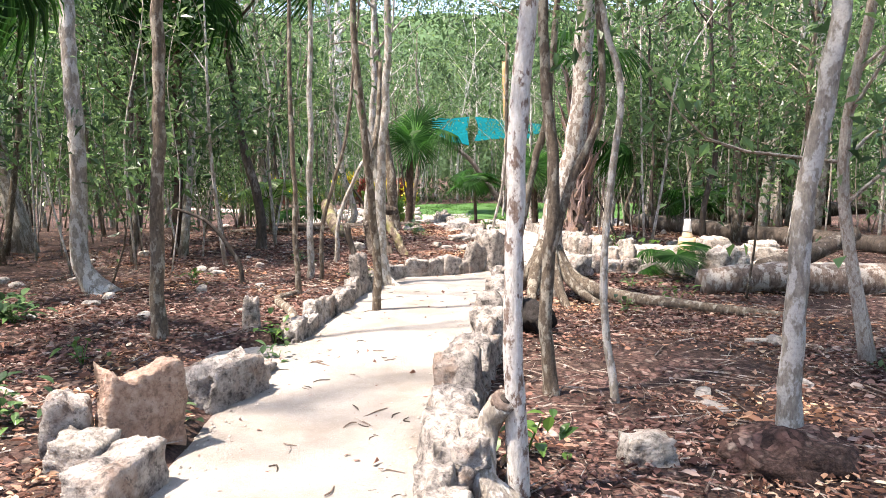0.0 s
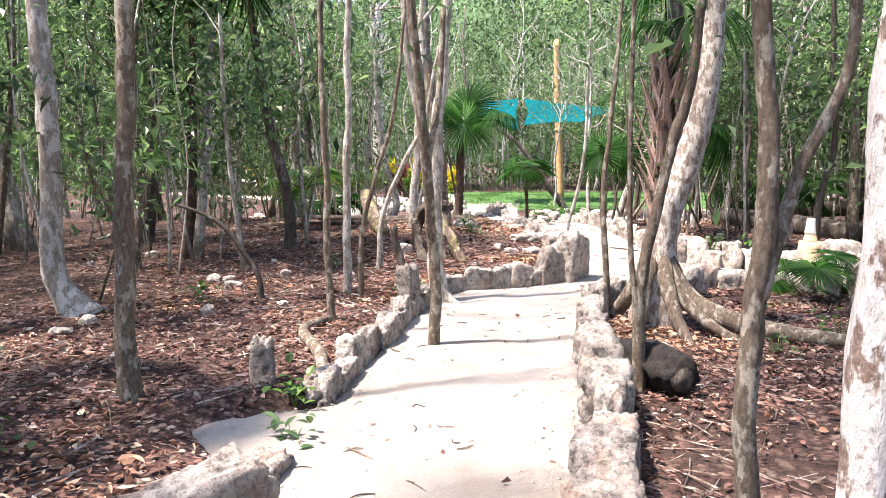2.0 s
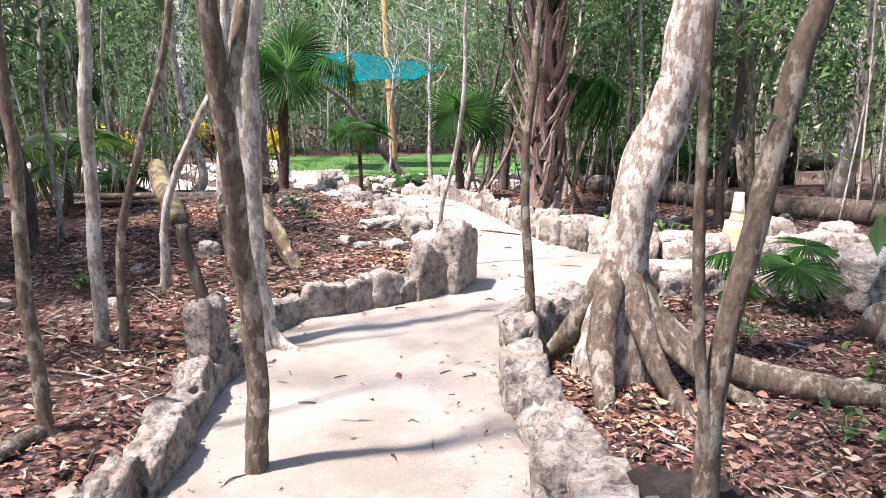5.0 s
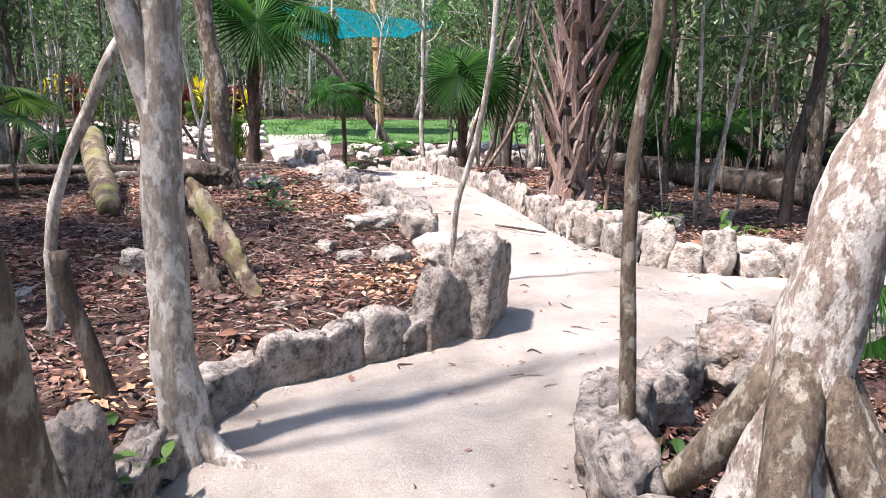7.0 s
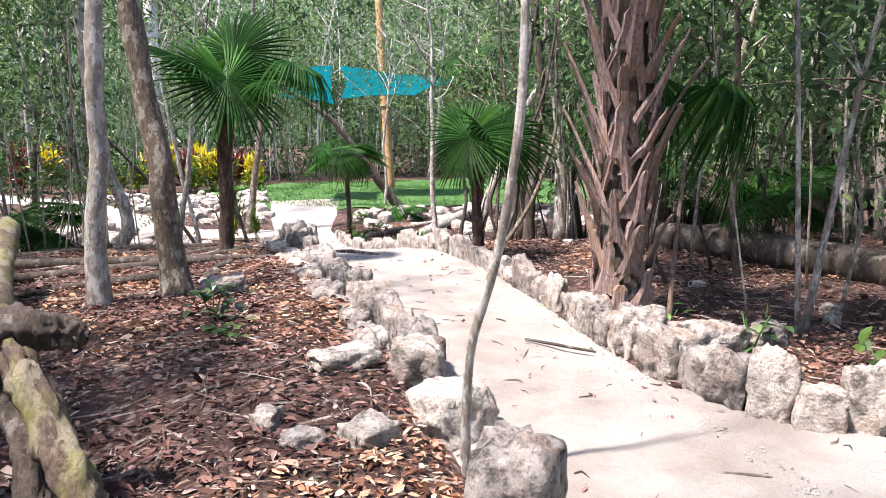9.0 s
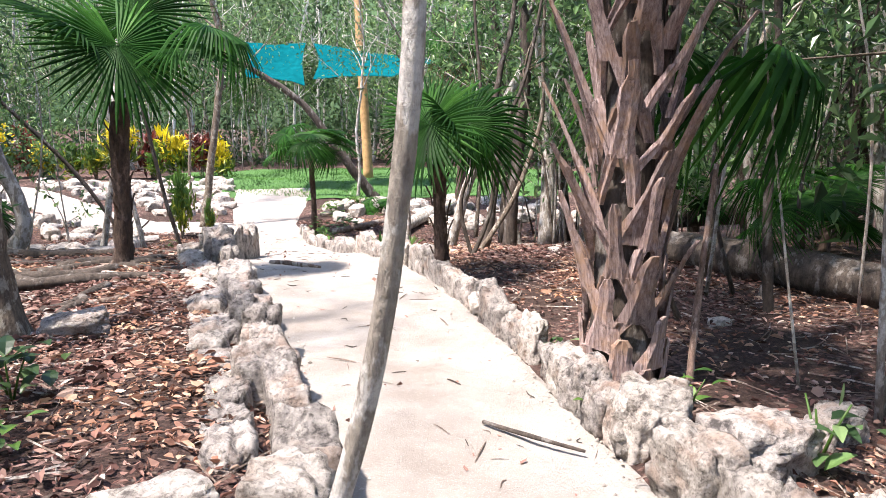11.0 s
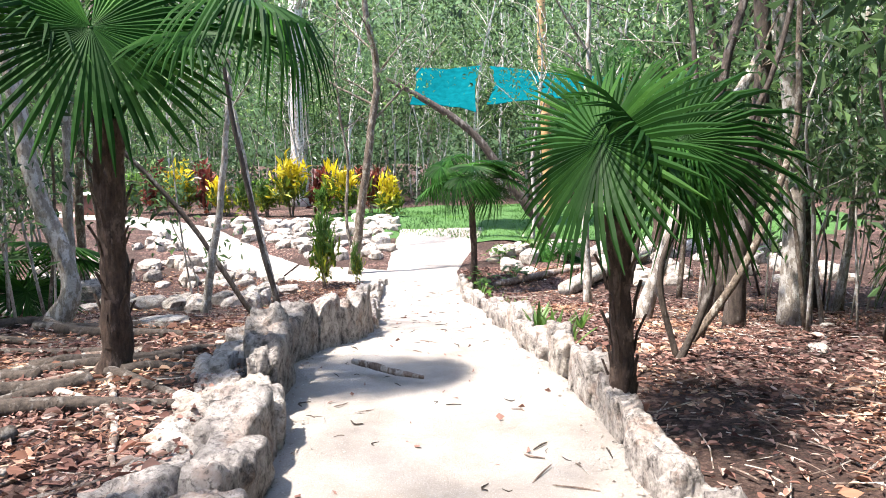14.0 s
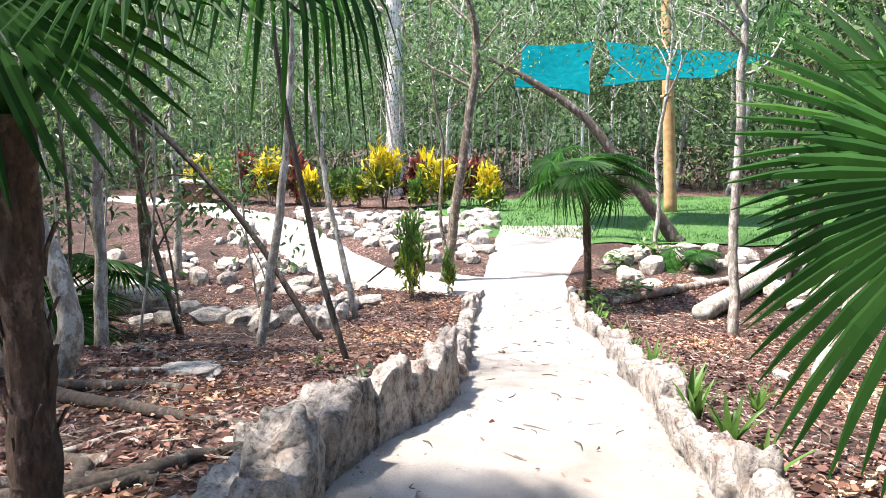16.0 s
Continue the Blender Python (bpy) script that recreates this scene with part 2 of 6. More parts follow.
# strong mottle paints lit and shaded foliage onto the smooth backdrop
M_HILL = plain_mat("far_forest", (0.060, 0.105, 0.045), 1.0, 0.9, 0.6)


# ---- shapes ----
def smooth(v, a, b):
    s = min(1.0, max(0.0, (v - a) / (b - a)))
    return s * s * (3 - 2 * s)


EDGE_Y = [-9, 3.4, 4.1, 5.3, 5.6, 5.95, 6.15, 6.3, 7.4, 8.4, 9.3, 9.8, 10.15, 10.5, 11.0, 12.1, 13.3, 14.5, 15.7, 17.0, 18.3, 19.3, 20.0, 20.8, 24.0, 25.5, 28.0, 33.0]
EDGE_L = [-1.9, -1.37, -1.38, -1.36, -1.68, -1.92, -1.6, -1.22, -1.1, -1.0, -0.82, -0.65, -0.48, 0.2, 0.86, 0.82, 0.92, 0.70, 0.56, 0.36, 0.06, 0.16, 0.30, 0.22, -0.2, -0.4, -0.6, -0.9]
EDGE_R = [-0.5, -0.12, -0.12, 0.10, 0.15, 0.18, 0.20, 0.22, 0.36, 0.47, 0.72, 1.3, 1.75, 2.1, 2.2, 2.2, 2.2, 2.16, 2.12, 2.04, 1.85, 1.66, 1.66, 1.62, 1.36, 0.95, 0.72, 1.3]
SIDE = [(-0.4, 27.4), (-2.8, 28.0), (-4.4, 29.8), (-6.7, 33.0), (-10.9, 36.9), (-16.0, 40.0)]


def base_z(y):
    return -smooth(y, 17.2, 25.5) + 0.45 * smooth(y, 26.0, 35.0)


def seg_dist(x, y, line):
    best = 1e9
    for (ax, ay), (bx, by) in zip(line, line[1:]):
        dx, dy = bx - ax, by - ay
        s = min(1.0, max(0.0, ((x - ax) * dx + (y - ay) * dy) / (dx * dx + dy * dy)))
        best = min(best, math.hypot(x - ax - s * dx, y - ay - s * dy))
    return best


def off_path(x, y):
    """Metres from the edge of the path, negative on it."""
    d = max(np.interp(y, EDGE_Y, EDGE_L) - x, x - np.interp(y, EDGE_Y, EDGE_R), y - 33.0)
    near = np.interp(x, [0.8, 1.35, 2.1, 2.6, 3.3, 6.0, 8.5], [9.2, 9.8, 10.3, 10.25, 10.05, 9.8, 10.3])
    far = np.interp(x, [1.5, 2.2, 2.5, 3.0, 3.5, 6.0, 8.5], [12.8, 12.75, 12.0, 11.65, 11.5, 11.3, 10.7])
    d = min(d, max(near - y, y - far, 0.9 - x, x - 8.5))
    if y > 24 and x < 1:
        d = min(d, seg_dist(x, y, SIDE) - 0.62)
    return d


def bumps(x, y, s=1.0, seed=0.0):
    return noise.noise((x * s + seed, y * s, seed * 1.7))


def ground_z(x, y):
    d = off_path(x, y)
    bank = 0.03
    if x < np.interp(y, EDGE_Y, EDGE_L) and y < 22:
        bank = 0.12 + 0.12 * math.exp(-((x + 0.3) ** 2 + (y - 13.5) ** 2) / 8.0)
    elif x > 0 and y < 9.6:
        bank = -0.03
    rise = smooth(d, -0.02, 0.45)
    z = base_z(y) + bank * rise + rise * (0.055 * bumps(x, y, 0.9, 3.1) + 0.03 * bumps(x, y, 2.6, 7.7))
    if d < 0.10:
        z = min(z, base_z(y) - 0.07 * smooth(-d, -0.10, 0.06))
    return z + 0.9 * smooth(math.hypot(x, y - 12), 60, 140)


def path_z(x, y, d=None):
    d = off_path(x, y) if d is None else d
    return base_z(y) + 0.012 + 0.03 * bumps(x, y, 1.1, 1.3) + 0.014 * bumps(x, y, 3.6, 2.3) + 0.006 * bumps(x, y, 8.0, 5.3) - 0.5 * max(0.0, d + 0.03 * bumps(x, y, 4.0, 9.0))


def mesh_object(name, verts, faces, mat, parent=None, label="", smooth_shade=True):
    me = bpy.data.meshes.new(name)
    me.from_pydata(verts, [], faces)
    if mat:
        me.materials.append(mat)
    if smooth_shade:
        me.polygons.foreach_set("use_smooth", [True] * len(me.polygons))
    ob = new(name, me)
    ob.parent = parent
    if label:
        ob["label"] = label
    return ob


def part(name, bm, material, parent, label="", smooth_shade=True):
    me = bpy.data.meshes.new(name)
    bm.to_mesh(me)
    bm.free()
    me.materials.append(material)
    if smooth_shade:
        me.polygons.foreach_set("use_smooth", [True] * len(me.polygons))
    ob = new(name, me)
    ob.parent = parent
    if label:
        ob["label"] = label
    return ob


def thing(name, m, label, category, group="", kind=""):
    ob = new(name)
    ob.empty_display_size = 0.1
    ob.matrix_basis = m
    return tagged(ob, label, category, group, kind)


def curve_points(ctrl, per=6):
    """Catmull-Rom through the control points."""
    p = [Vector(c) for c in ctrl]
    p = [p[0] * 2 - p[1]] + p + [p[-1] * 2 - p[-2]]
    out = []
    for a, b, c, d in zip(p, p[1:], p[2:], p[3:]):
        for k in range(per):
            t = k / per
            out.append(0.5 * (2 * b + (c - a) * t + (2 * a - 5 * b + 4 * c - d) * t * t + (3 * b - a - 3 * c + d) * t ** 3))
    return out + [p[-2]]


def tube(bm, pts, radii, seg=10, rough=0.08, flare=0.0, seed=0.0, flat=1.0, onto=None):
    """A knotty limb along points; flare widens its foot into root ribs; onto: vertices of the limb that it grows from. Returns its vertices."""
    rings = []
    total = len(pts) - 1
    side = None
    for i, p in enumerate(pts):
        t = i / total
        ahead = (pts[min(i + 1, total)] - pts[max(i - 1, 0)]).normalized()
        if side is None:
            side = ahead.orthogonal().normalized()
        side = (side - ahead * side.dot(ahead)).normalized()
        up = ahead.cross(side)
        u = t * (len(radii) - 1)
        k = min(int(u), len(radii) - 2)
        r = radii[k] + (radii[k + 1] - radii[k]) * (u - k)
        ring = []
        for j in range(seg):
            a = 2 * math.pi * j / seg
            rr = r * (1 + rough * noise.noise((p.x * 3 + math.cos(a) * 1.3 + seed, p.y * 3 + math.sin(a) * 1.3, p.z * 2.6 + seed))
                      + rough * 0.7 * noise.noise((p.x * 9 + math.cos(a) * 2, p.y * 9 + math.sin(a) * 2, p.z * 8 + seed)))
            if flare:
                rr *= 1 + flare * math.exp(-t * total * 0.55) * (0.55 + 0.45 * math.cos(a * 4 + seed))
            ring.append(bm.verts.new(p + side * math.cos(a) * rr + up * math.sin(a) * rr * flat))
        rings.append(ring)
    for a, b in zip(rings, rings[1:]):
        for j in range(seg):
            bm.faces.new((a[j], a[(j + 1) % seg], b[(j + 1) % seg], b[j]))
    if onto:
        root = min(onto, key=lambda q: (q.co - pts[0]).length_squared)
        bm.faces.new((root, rings[0][0], rings[0][1]))
    else:
        bm.faces.new(rings[0][::-1])
    bm.faces.new(rings[-1])
    return [q for ring in rings for q in ring]


def leaf_quads(centres, rng, length, width=0.45, droop=0.4, fold=0.18):
    """Folded diamond leaves at the given centres: vertices and triangles."""
    n = len(centres)
    a = rng.uniform(0, 2 * np.pi, n)
    tilt = rng.normal(-droop, 0.65, n)
    ln = length * rng.uniform(0.6, 1.35, n)
    d = np.stack([np.cos(a) * np.cos(tilt), np.sin(a) * np.cos(tilt), np.sin(tilt)], 1)
    s = np.cross(d, [0, 0, 1.0])
    s /= np.linalg.norm(s, axis=1, keepdims=True) + 1e-9
    s = s + rng.normal(0, 0.75, (n, 3))
    s /= np.linalg.norm(s, axis=1, keepdims=True) + 1e-9
    nrm = np.cross(s, d)
    w, L = (ln * width)[:, None], ln[:, None]
    c = np.asarray(centres)
    v = np.stack([c, c + d * L * 0.45 + s * w * 0.5 + nrm * L * fold, c + d * L, c + d * L * 0.45 - s * w * 0.5 + nrm * L * fold], 1).reshape(-1, 3)
    i = np.arange(n)[:, None] * 4
    f = np.concatenate([i + [0, 1, 2], i + [0, 2, 3]], 1).reshape(-1, 3)
    return v, f


def leaf_blades(centres, rng, length, width, curl):
    """Flat-lying six-cornered leaves, curled a little: vertices and quads."""
    n = len(centres)
    a, ln = rng.uniform(0, 2 * np.pi, n), length * rng.uniform(0.55, 1.4, n)
    wd, cu, tip, roll = width * rng.uniform(0.5, 1.3, n), curl * rng.uniform(0, 1, n), rng.normal(0.1, 0.35, n), rng.normal(0, 0.5, n)
    c, v = np.asarray(centres), []
    for s, h in ((0.0, 0.0), (0.26, 0.42), (0.64, 0.40), (1.0, 0.0), (0.64, -0.40), (0.26, -0.42)):
        px, py = (s - 0.5) * ln, h * wd * ln
        v.append(np.stack([c[:, 0] + np.cos(a) * px - np.sin(a) * py, c[:, 1] + np.sin(a) * px + np.cos(a) * py, c[:, 2] + cu * abs(h) * ln + np.abs(tip * px) + roll * py], 1))
    i = np.arange(n)[:, None] * 6
    return np.stack(v, 1).reshape(-1, 3), np.concatenate([i + [0, 1, 2, 3], i + [0, 3, 4, 5]], 1).reshape(-1, 4)


def leaf_ovate(centres, rng, length, width=0.5, rise=0.5, fold=0.15):
    """Pointed oval leaves folded along the midrib and arching over: vertices and quads."""
    n = len(centres)
    a, up, ln = rng.uniform(0, 2 * np.pi, n), rng.normal(rise, 0.3, n), length * rng.uniform(0.7, 1.3, n)
    d = np.stack([np.cos(a) * np.cos(up), np.sin(a) * np.cos(up), np.sin(up)], 1)
    s = np.stack([-np.sin(a), np.cos(a), 0 * a], 1)
    nrm = np.cross(d, s)
    c, v = np.asarray(centres), []
    for t in (0.0, 0.22, 0.5, 0.8, 1.0):
        w = (width * 0.5 * math.sin(math.pi * min(0.98, t ** 0.8)) + 0.01) * ln[:, None]
        mid = c + d * (t * ln)[:, None] - np.array([0, 0, 1.0]) * (0.35 * t * t * ln)[:, None]
        lift = nrm * w * fold * 2
        v += [mid + s * w + lift, mid, mid - s * w + lift]
    i = np.arange(n)[:, None] * 15
    f = [i + [3 * k + j, 3 * k + j + 1, 3 * k + j + 4, 3 * k + j + 3] for k in range(4) for j in range(2)]
    return np.stack(v, 1).reshape(-1, 3), np.concatenate(f, 0)


def crown_mesh(name, rng, tips, per, spread, length, mat, dense=False):
    c = np.concatenate([np.asarray(t) + rng.normal(0, 1, (per if dense or t[2] < 4.6 else per // 6, 3)) * spread * rng.uniform(0.5, 1.2) for t in tips])
    v, f = leaf_quads(c, rng, length)
    me = bpy.data.meshes.new(name)
    me.from_pydata(v.tolist(), [], f.tolist())
    me.materials.append(mat)
    return me


# ---- ground ----
def axis(lo, fine_lo, fine_hi, hi, step):
    a = [fine_lo + step * k for k in range(int((fine_hi - fine_lo) / step) + 1)]
    g, s = [], step
    v = a[-1]
    while v < hi:
        s *= 1.18
        v += s
        g.append(v)
    l, s = [], step
    v = fine_lo
    while v > lo:
        s *= 1.18
        v -= s
        l.append(v)
    return l[::-1] + a + g


def ground():
    xs, ys = axis(-900, -4.0, 5.0, 900, 0.10), axis(-900, 0.5, 31.0, 900, 0.10)
    verts = [(x, y, ground_z(x, y)) for y in ys for x in xs]
    w = len(xs)
    faces = [(j * w + i, j * w + i + 1, (j + 1) * w + i + 1, (j + 1) * w + i) for j in range(len(ys) - 1) for i in range(w - 1)]
    ob = mesh_object("ground", verts, faces, M_LITTER)
    tagged(ob, "forest floor of brown soil and fallen leaves", "forest floor", kind="structure")


def paths():
    step, keep, verts, faces = 0.07, {}, [], []
    cells = []
    for bx0, bx1, by0, by1 in ((-2.6, 8.6, -9.0, 33.4), (-17.0, -2.6, 26.5, 41.0)):
        nx, ny = int((bx1 - bx0) / step), int((by1 - by0) / step)
        for j in range(ny):
            for i in range(nx):
                x, y = bx0 + i * step, by0 + j * step
                if x > 2.7 and not 8.5 < y < 13.5:
                    continue
                if off_path(x + step / 2, y + step / 2) < 0.2:
                    cells.append((round(x, 3), round(y, 3)))
    for x, y in cells:
        ids = []
        for cx, cy in ((x, y), (x + step, y), (x + step, y + step), (x, y + step)):
            k = (round(cx, 2), round(cy, 2))
            if k not in keep:
                keep[k] = len(verts)
                verts.append((cx, cy, path_z(cx, cy)))
            ids.append(keep[k])
        faces.append(ids)
    ob = mesh_object("path", verts, faces, M_PATH)
    tagged(ob, "winding footpath of pale crushed limestone with scattered twigs", "footpath", kind="structure")


ground()
paths()

# far forest that closes the view all round
hill_v, hill_f = [], []
for k in range(96):
    a = 2 * math.pi * k / 96
    for r, z in ((95, -2), (99, 18 + 5 * noise.noise((math.cos(a) * 6, math.sin(a) * 6, 2))), (112, 27 + 6 * noise.noise((math.cos(a) * 9, math.sin(a) * 9, 5)))):
        hill_v.append((math.cos(a) * r, 15 + math.sin(a) * r, z))
hill_f = [(3 * k + j, 3 * ((k + 1) % 96) + j, 3 * ((k + 1) % 96) + j + 1, 3 * k + j + 1) for k in range(96) for j in range(2)]
tagged(mesh_object("backdrop", hill_v, hill_f, M_HILL), "distant dark green wall of forest", "forest", kind="structure")


# ---- stones ----
def rock_mesh(name, seed, mat, shape, sub=3, soft_faces=True):
    """shape: 'slab' an upright rough plate, 'pitted' a knobbly eroded block, 'round' a worn block. About one unit wide and tall, foot at 0."""
    bm = bmesh.new()
    bmesh.ops.create_icosphere(bm, subdivisions=sub, radius=0.5)
    off = seed * 13.7
    for v in bm.verts:
        p = v.co.copy()
        q = p.normalized()
        m = max(abs(q.x), abs(q.y), abs(q.z))
        box = 0.5 * q / m
        p = p.lerp(box, {"slab": 0.90, "pitted": 0.62, "round": 0.35}[shape])
        if shape == "slab":
            p.z *= 1.0 + 0.55 * noise.noise((p.x * 1.6 + off, 0, off)) + 0.12 * noise.noise((p.x * 6 + off, 3, off))
            p.x *= 1.0 - 0.35 * max(0, p.z)
        o3 = Vector((off, -off, off * 0.5))
        big = noise.noise(p * 2.1 + o3)
        crag = noise.turbulence(p * 3.2 + o3, 4, True, noise_basis="PERLIN_ORIGINAL", amplitude_scale=0.6, frequency_scale=2.1)
        k = 1.10 + 0.24 * big - 0.26 * crag if shape != "slab" else 1.04 + 0.15 * big - 0.15 * crag
        if shape == "pitted":
            near = noise.voronoi(p * 6.5 + o3)[0]
            k -= 0.24 * max(0.0, 0.42 - near[0]) / 0.42 + 0.16 * max(0, noise.noise(p * 4.5 - o3))
        elif shape == "slab":
            k -= 0.05 * max(0.0, 0.3 - noise.voronoi(p * 8 + o3)[0][0]) / 0.3
            k += 0.05 * noise.noise(p * 7 - o3) + 0.03 * noise.noise(p * 15 + o3)
        else:
            k -= 0.10 * max(0.0, 0.35 - noise.voronoi(p * 7 + o3)[0][0]) / 0.35
        p *= k
        v.co = p + Vector((0, 0, 0.42))
    me = bpy.data.meshes.new(name)
    bm.to_mesh(me)
    bm.free()
    me.materials.append(mat)
    me.polygons.foreach_set("use_smooth", [soft_faces] * len(me.polygons))
    return me


SLABS = [rock_mesh("stone", 1 + k, M_STONE, "slab", 4) for k in range(7)]
PITTED = [rock_mesh("stone", 11 + k, M_STONE, "pitted", 4) for k in range(7)]
WHITES = [rock_mesh("stone", 21 + k, M_STONE_PALE, ("pitted", "round", "pitted", "slab", "pitted")[k], 4) for k in range(5)]
RUSTS = [rock_mesh("stone", 31 + k, M_STONE_RUST, "slab", 4) for k in range(2)]
SMALL = [rock_mesh("stone", 41 + k, M_STONE_PALE, ("slab", "slab", "pitted")[k % 3], 2, False) for k in range(9)]
rnd = random.Random(5)


def stone(kinds, x, y, w, d, h, turn=0.0, lean=0.0, parent=None, sink=0.05, z=None):
    ob = new("stone", rnd.choice(kinds))
    zz = (ground_z(x, y) if z is None else z) - sink
    ob.matrix_basis = pose(x, y, zz, rnd.uniform(-6, 6), lean + rnd.uniform(-5, 5), turn) @ Matrix.Diagonal((w, d, h + sink, 1))
    if parent:
        ob.parent = parent
    return ob


def loose_stone(kinds, x, y, w, d, h, turn, label, sink=0.04):
    return tagged(stone(kinds, x, y, w, d, h, turn, 0, None, sink), label, "stone", "loose stones")


def border(line, kinds, low, high, long_lo, long_hi, thick, label, spread=0.92):
    """A row of stones set on edge along a line."""
    top = tagged(new("stone_border"), label, "stone border", "path borders")
    pts = [Vector((a, b, 0)) for a, b in line]
    lengths = [(b - a).length for a, b in zip(pts, pts[1:])]
    total, s = sum(lengths), 0.0
    while s < total:
        w = rnd.uniform(long_lo, long_hi)
        u, k = s + w / 2, 0
        while k < len(lengths) - 1 and u > lengths[k]:
            u -= lengths[k]
            k += 1
        way = (pts[k + 1] - pts[k]).normalized()
        p = pts[k] + way * u
        turn = math.degrees(math.atan2(way.y, way.x)) + rnd.uniform(-14, 14)
        stone(kinds, p.x + rnd.uniform(-0.025, 0.025), p.y, w * 1.2, thick * rnd.uniform(0.75, 1.3), rnd.uniform(low, high), turn, rnd.uniform(-7, 7), top, 0.07,
              z=base_z(p.y))
        s += w * spread
    return top


def edge_line(edge, y0, y1, out):
    n = max(2, int((y1 - y0) / 0.3))
    return [(float(np.interp(y0 + (y1 - y0) * k / n, EDGE_Y, edge)) + out, y0 + (y1 - y0) * k / n) for k in range(n + 1)]


GREY_ROW = "row of rough grey limestone slabs set on edge beside the path"
border(edge_line(EDGE_L, -1.0, 3.2, -0.12), SLABS + PITTED, 0.15, 0.3, 0.25, 0.45, 0.2, GREY_ROW)
border(edge_line(EDGE_L, 6.3, 9.9, -0.09), SLABS + PITTED, 0.16, 0.28, 0.28, 0.5, 0.16, GREY_ROW)
border([(-0.52, 10.08), (0.05, 10.42), (0.62, 10.75)], SLABS, 0.24, 0.36, 0.24, 0.40, 0.15, "row of upright grey slabs retaining the leafy bank")
# white stones mixed into these two rows carry their sunlit paleness as colour
border(edge_line(EDGE_L, 13.0, 18.4, -0.40), PITTED + WHITES, 0.22, 0.34, 0.22, 0.4, 0.26, "loose limestone rubble behind the path border")
border(edge_line(EDGE_L, 13.0, 18.4, -0.14), PITTED + SLABS + WHITES[:2], 0.28, 0.44, 0.2, 0.40, 0.24, "knobbly pitted limestone blocks holding the leafy bank")
border(edge_line(EDGE_L, 18.4, 20.9, -0.10), SLABS, 0.36, 0.50, 0.3, 0.48, 0.15, "tall weathered slabs set edge to edge along the path")
border(edge_line(EDGE_L, 20.9, 26.6, -0.1), PITTED + WHITES, 0.15, 0.32, 0.2, 0.4, 0.2, "low pale stones beside the descending path")
border(edge_line(EDGE_R, -1.0, 3.0, 0.12), PITTED, 0.2, 0.3, 0.25, 0.45, 0.24, GREY_ROW)
border(edge_line(EDGE_R, 3.2, 9.0, 0.16), PITTED + SLABS[:3], 0.22, 0.46, 0.26, 0.52, 0.25, "knobbly grey limestone blocks along the path")
border([(0.85, 9.15), (1.3, 9.62), (2.1, 10.12), (2.6, 10.08), (3.3, 9.9)], PITTED, 0.2, 0.34, 0.22, 0.4, 0.22, "pitted grey stones at the fork of the path")
border([(2.32, 13.0), (2.42, 12.3), (2.7, 11.9), (3.1, 11.72), (3.7, 11.6), (5.0, 11.5)], WHITES + PITTED[:1], 0.17, 0.42, 0.20, 0.40, 0.22, "row of pale upright stones at the fork", 1.16)
border(edge_line(EDGE_R, 13.2, 14.4, 0.12), PITTED + WHITES, 0.24, 0.34, 0.22, 0.36, 0.22, "chunky pale stones beside the palm")
border(edge_line(EDGE_R, 14.6, 20.6, 0.10), SLABS + PITTED[:3] + WHITES[:2], 0.15, 0.36, 0.20, 0.42, 0.15, "row of thin upright grey slabs beside the path")
border(edge_line(EDGE_R, 20.6, 27.0, 0.10), SLABS + WHITES, 0.15, 0.30, 0.2, 0.4, 0.16, "low pale stones beside the descending path")

loose_stone(RUSTS, -1.60, 3.78, 0.46, 0.16, 0.56, 50, "upright rust-stained limestone slab beside the path")
loose_stone(PITTED, -1.42, 4.75, 0.62, 0.30, 0.34, 62, "grey rough limestone block beside the path")
loose_stone(SLABS, -1.92, 3.62, 0.24, 0.18, 0.34, 20, "short squared grey stone post")
loose_stone(WHITES, -1.74, 3.42, 0.30, 0.24, 0.2, 0, "small white limestone lump at the path edge")
loose_stone(PITTED, -1.38, 5.3, 0.4, 0.2, 0.16, 80, "low rough stone at the path edge")
loose_stone(WHITES, 1.05, 3.70, 0.28, 0.2, 0.16, 10, "white limestone lump on fallen leaves")
loose_stone(SLABS[3:5], 0.72, 10.84, 0.56, 0.28, 0.72, 60, "large pointed grey boulder at the bend of the path")
loose_stone(SLABS, 0.46, 10.64, 0.44, 0.2, 0.50, 40, "upright grey slab beside the boulder")
loose_stone(WHITES, 0.82, 12.20, 0.46, 0.40, 0.36, 30, "bright white pitted limestone block")
loose_stone(WHITES, 0.70, 12.75, 0.36, 0.34, 0.30, 70, "white limestone lump on the leafy bank")
loose_stone(WHITES, 0.28, 12.65, 0.40, 0.22, 0.12, 20, "flat white stone among fallen leaves")
loose_stone(WHITES, 0.05, 11.75, 0.20, 0.13, 0.08, 10, "small white stone among fallen leaves")
loose_stone(WHITES, -0.10, 11.95, 0.16, 0.12, 0.08, 70, "small white stone among fallen leaves")
loose_stone(WHITES, 0.35, 11.8, 0.26, 0.2, 0.10, 40, "pale flat stone among fallen leaves")
loose_stone(WHITES, -1.35, 11.7, 0.20, 0.16, 0.16, 10, "white stone on the leafy bank")
loose_stone(PITTED, -0.6, 15.2, 0.42, 0.3, 0.18, 10, "mossy grey stone on the leafy bank")
loose_stone(SLABS, -0.02, 17.9, 0.30, 0.22, 0.42, 20, "upright dark grey marker stone")
loose_stone(WHITES, 2.42, 13.35, 0.42, 0.34, 0.34, 60, "pale rounded boulder beside the path")
loose_stone(PITTED, 2.72, 12.95, 0.52, 0.36, 0.28, 20, "grey boulder beside the fork")
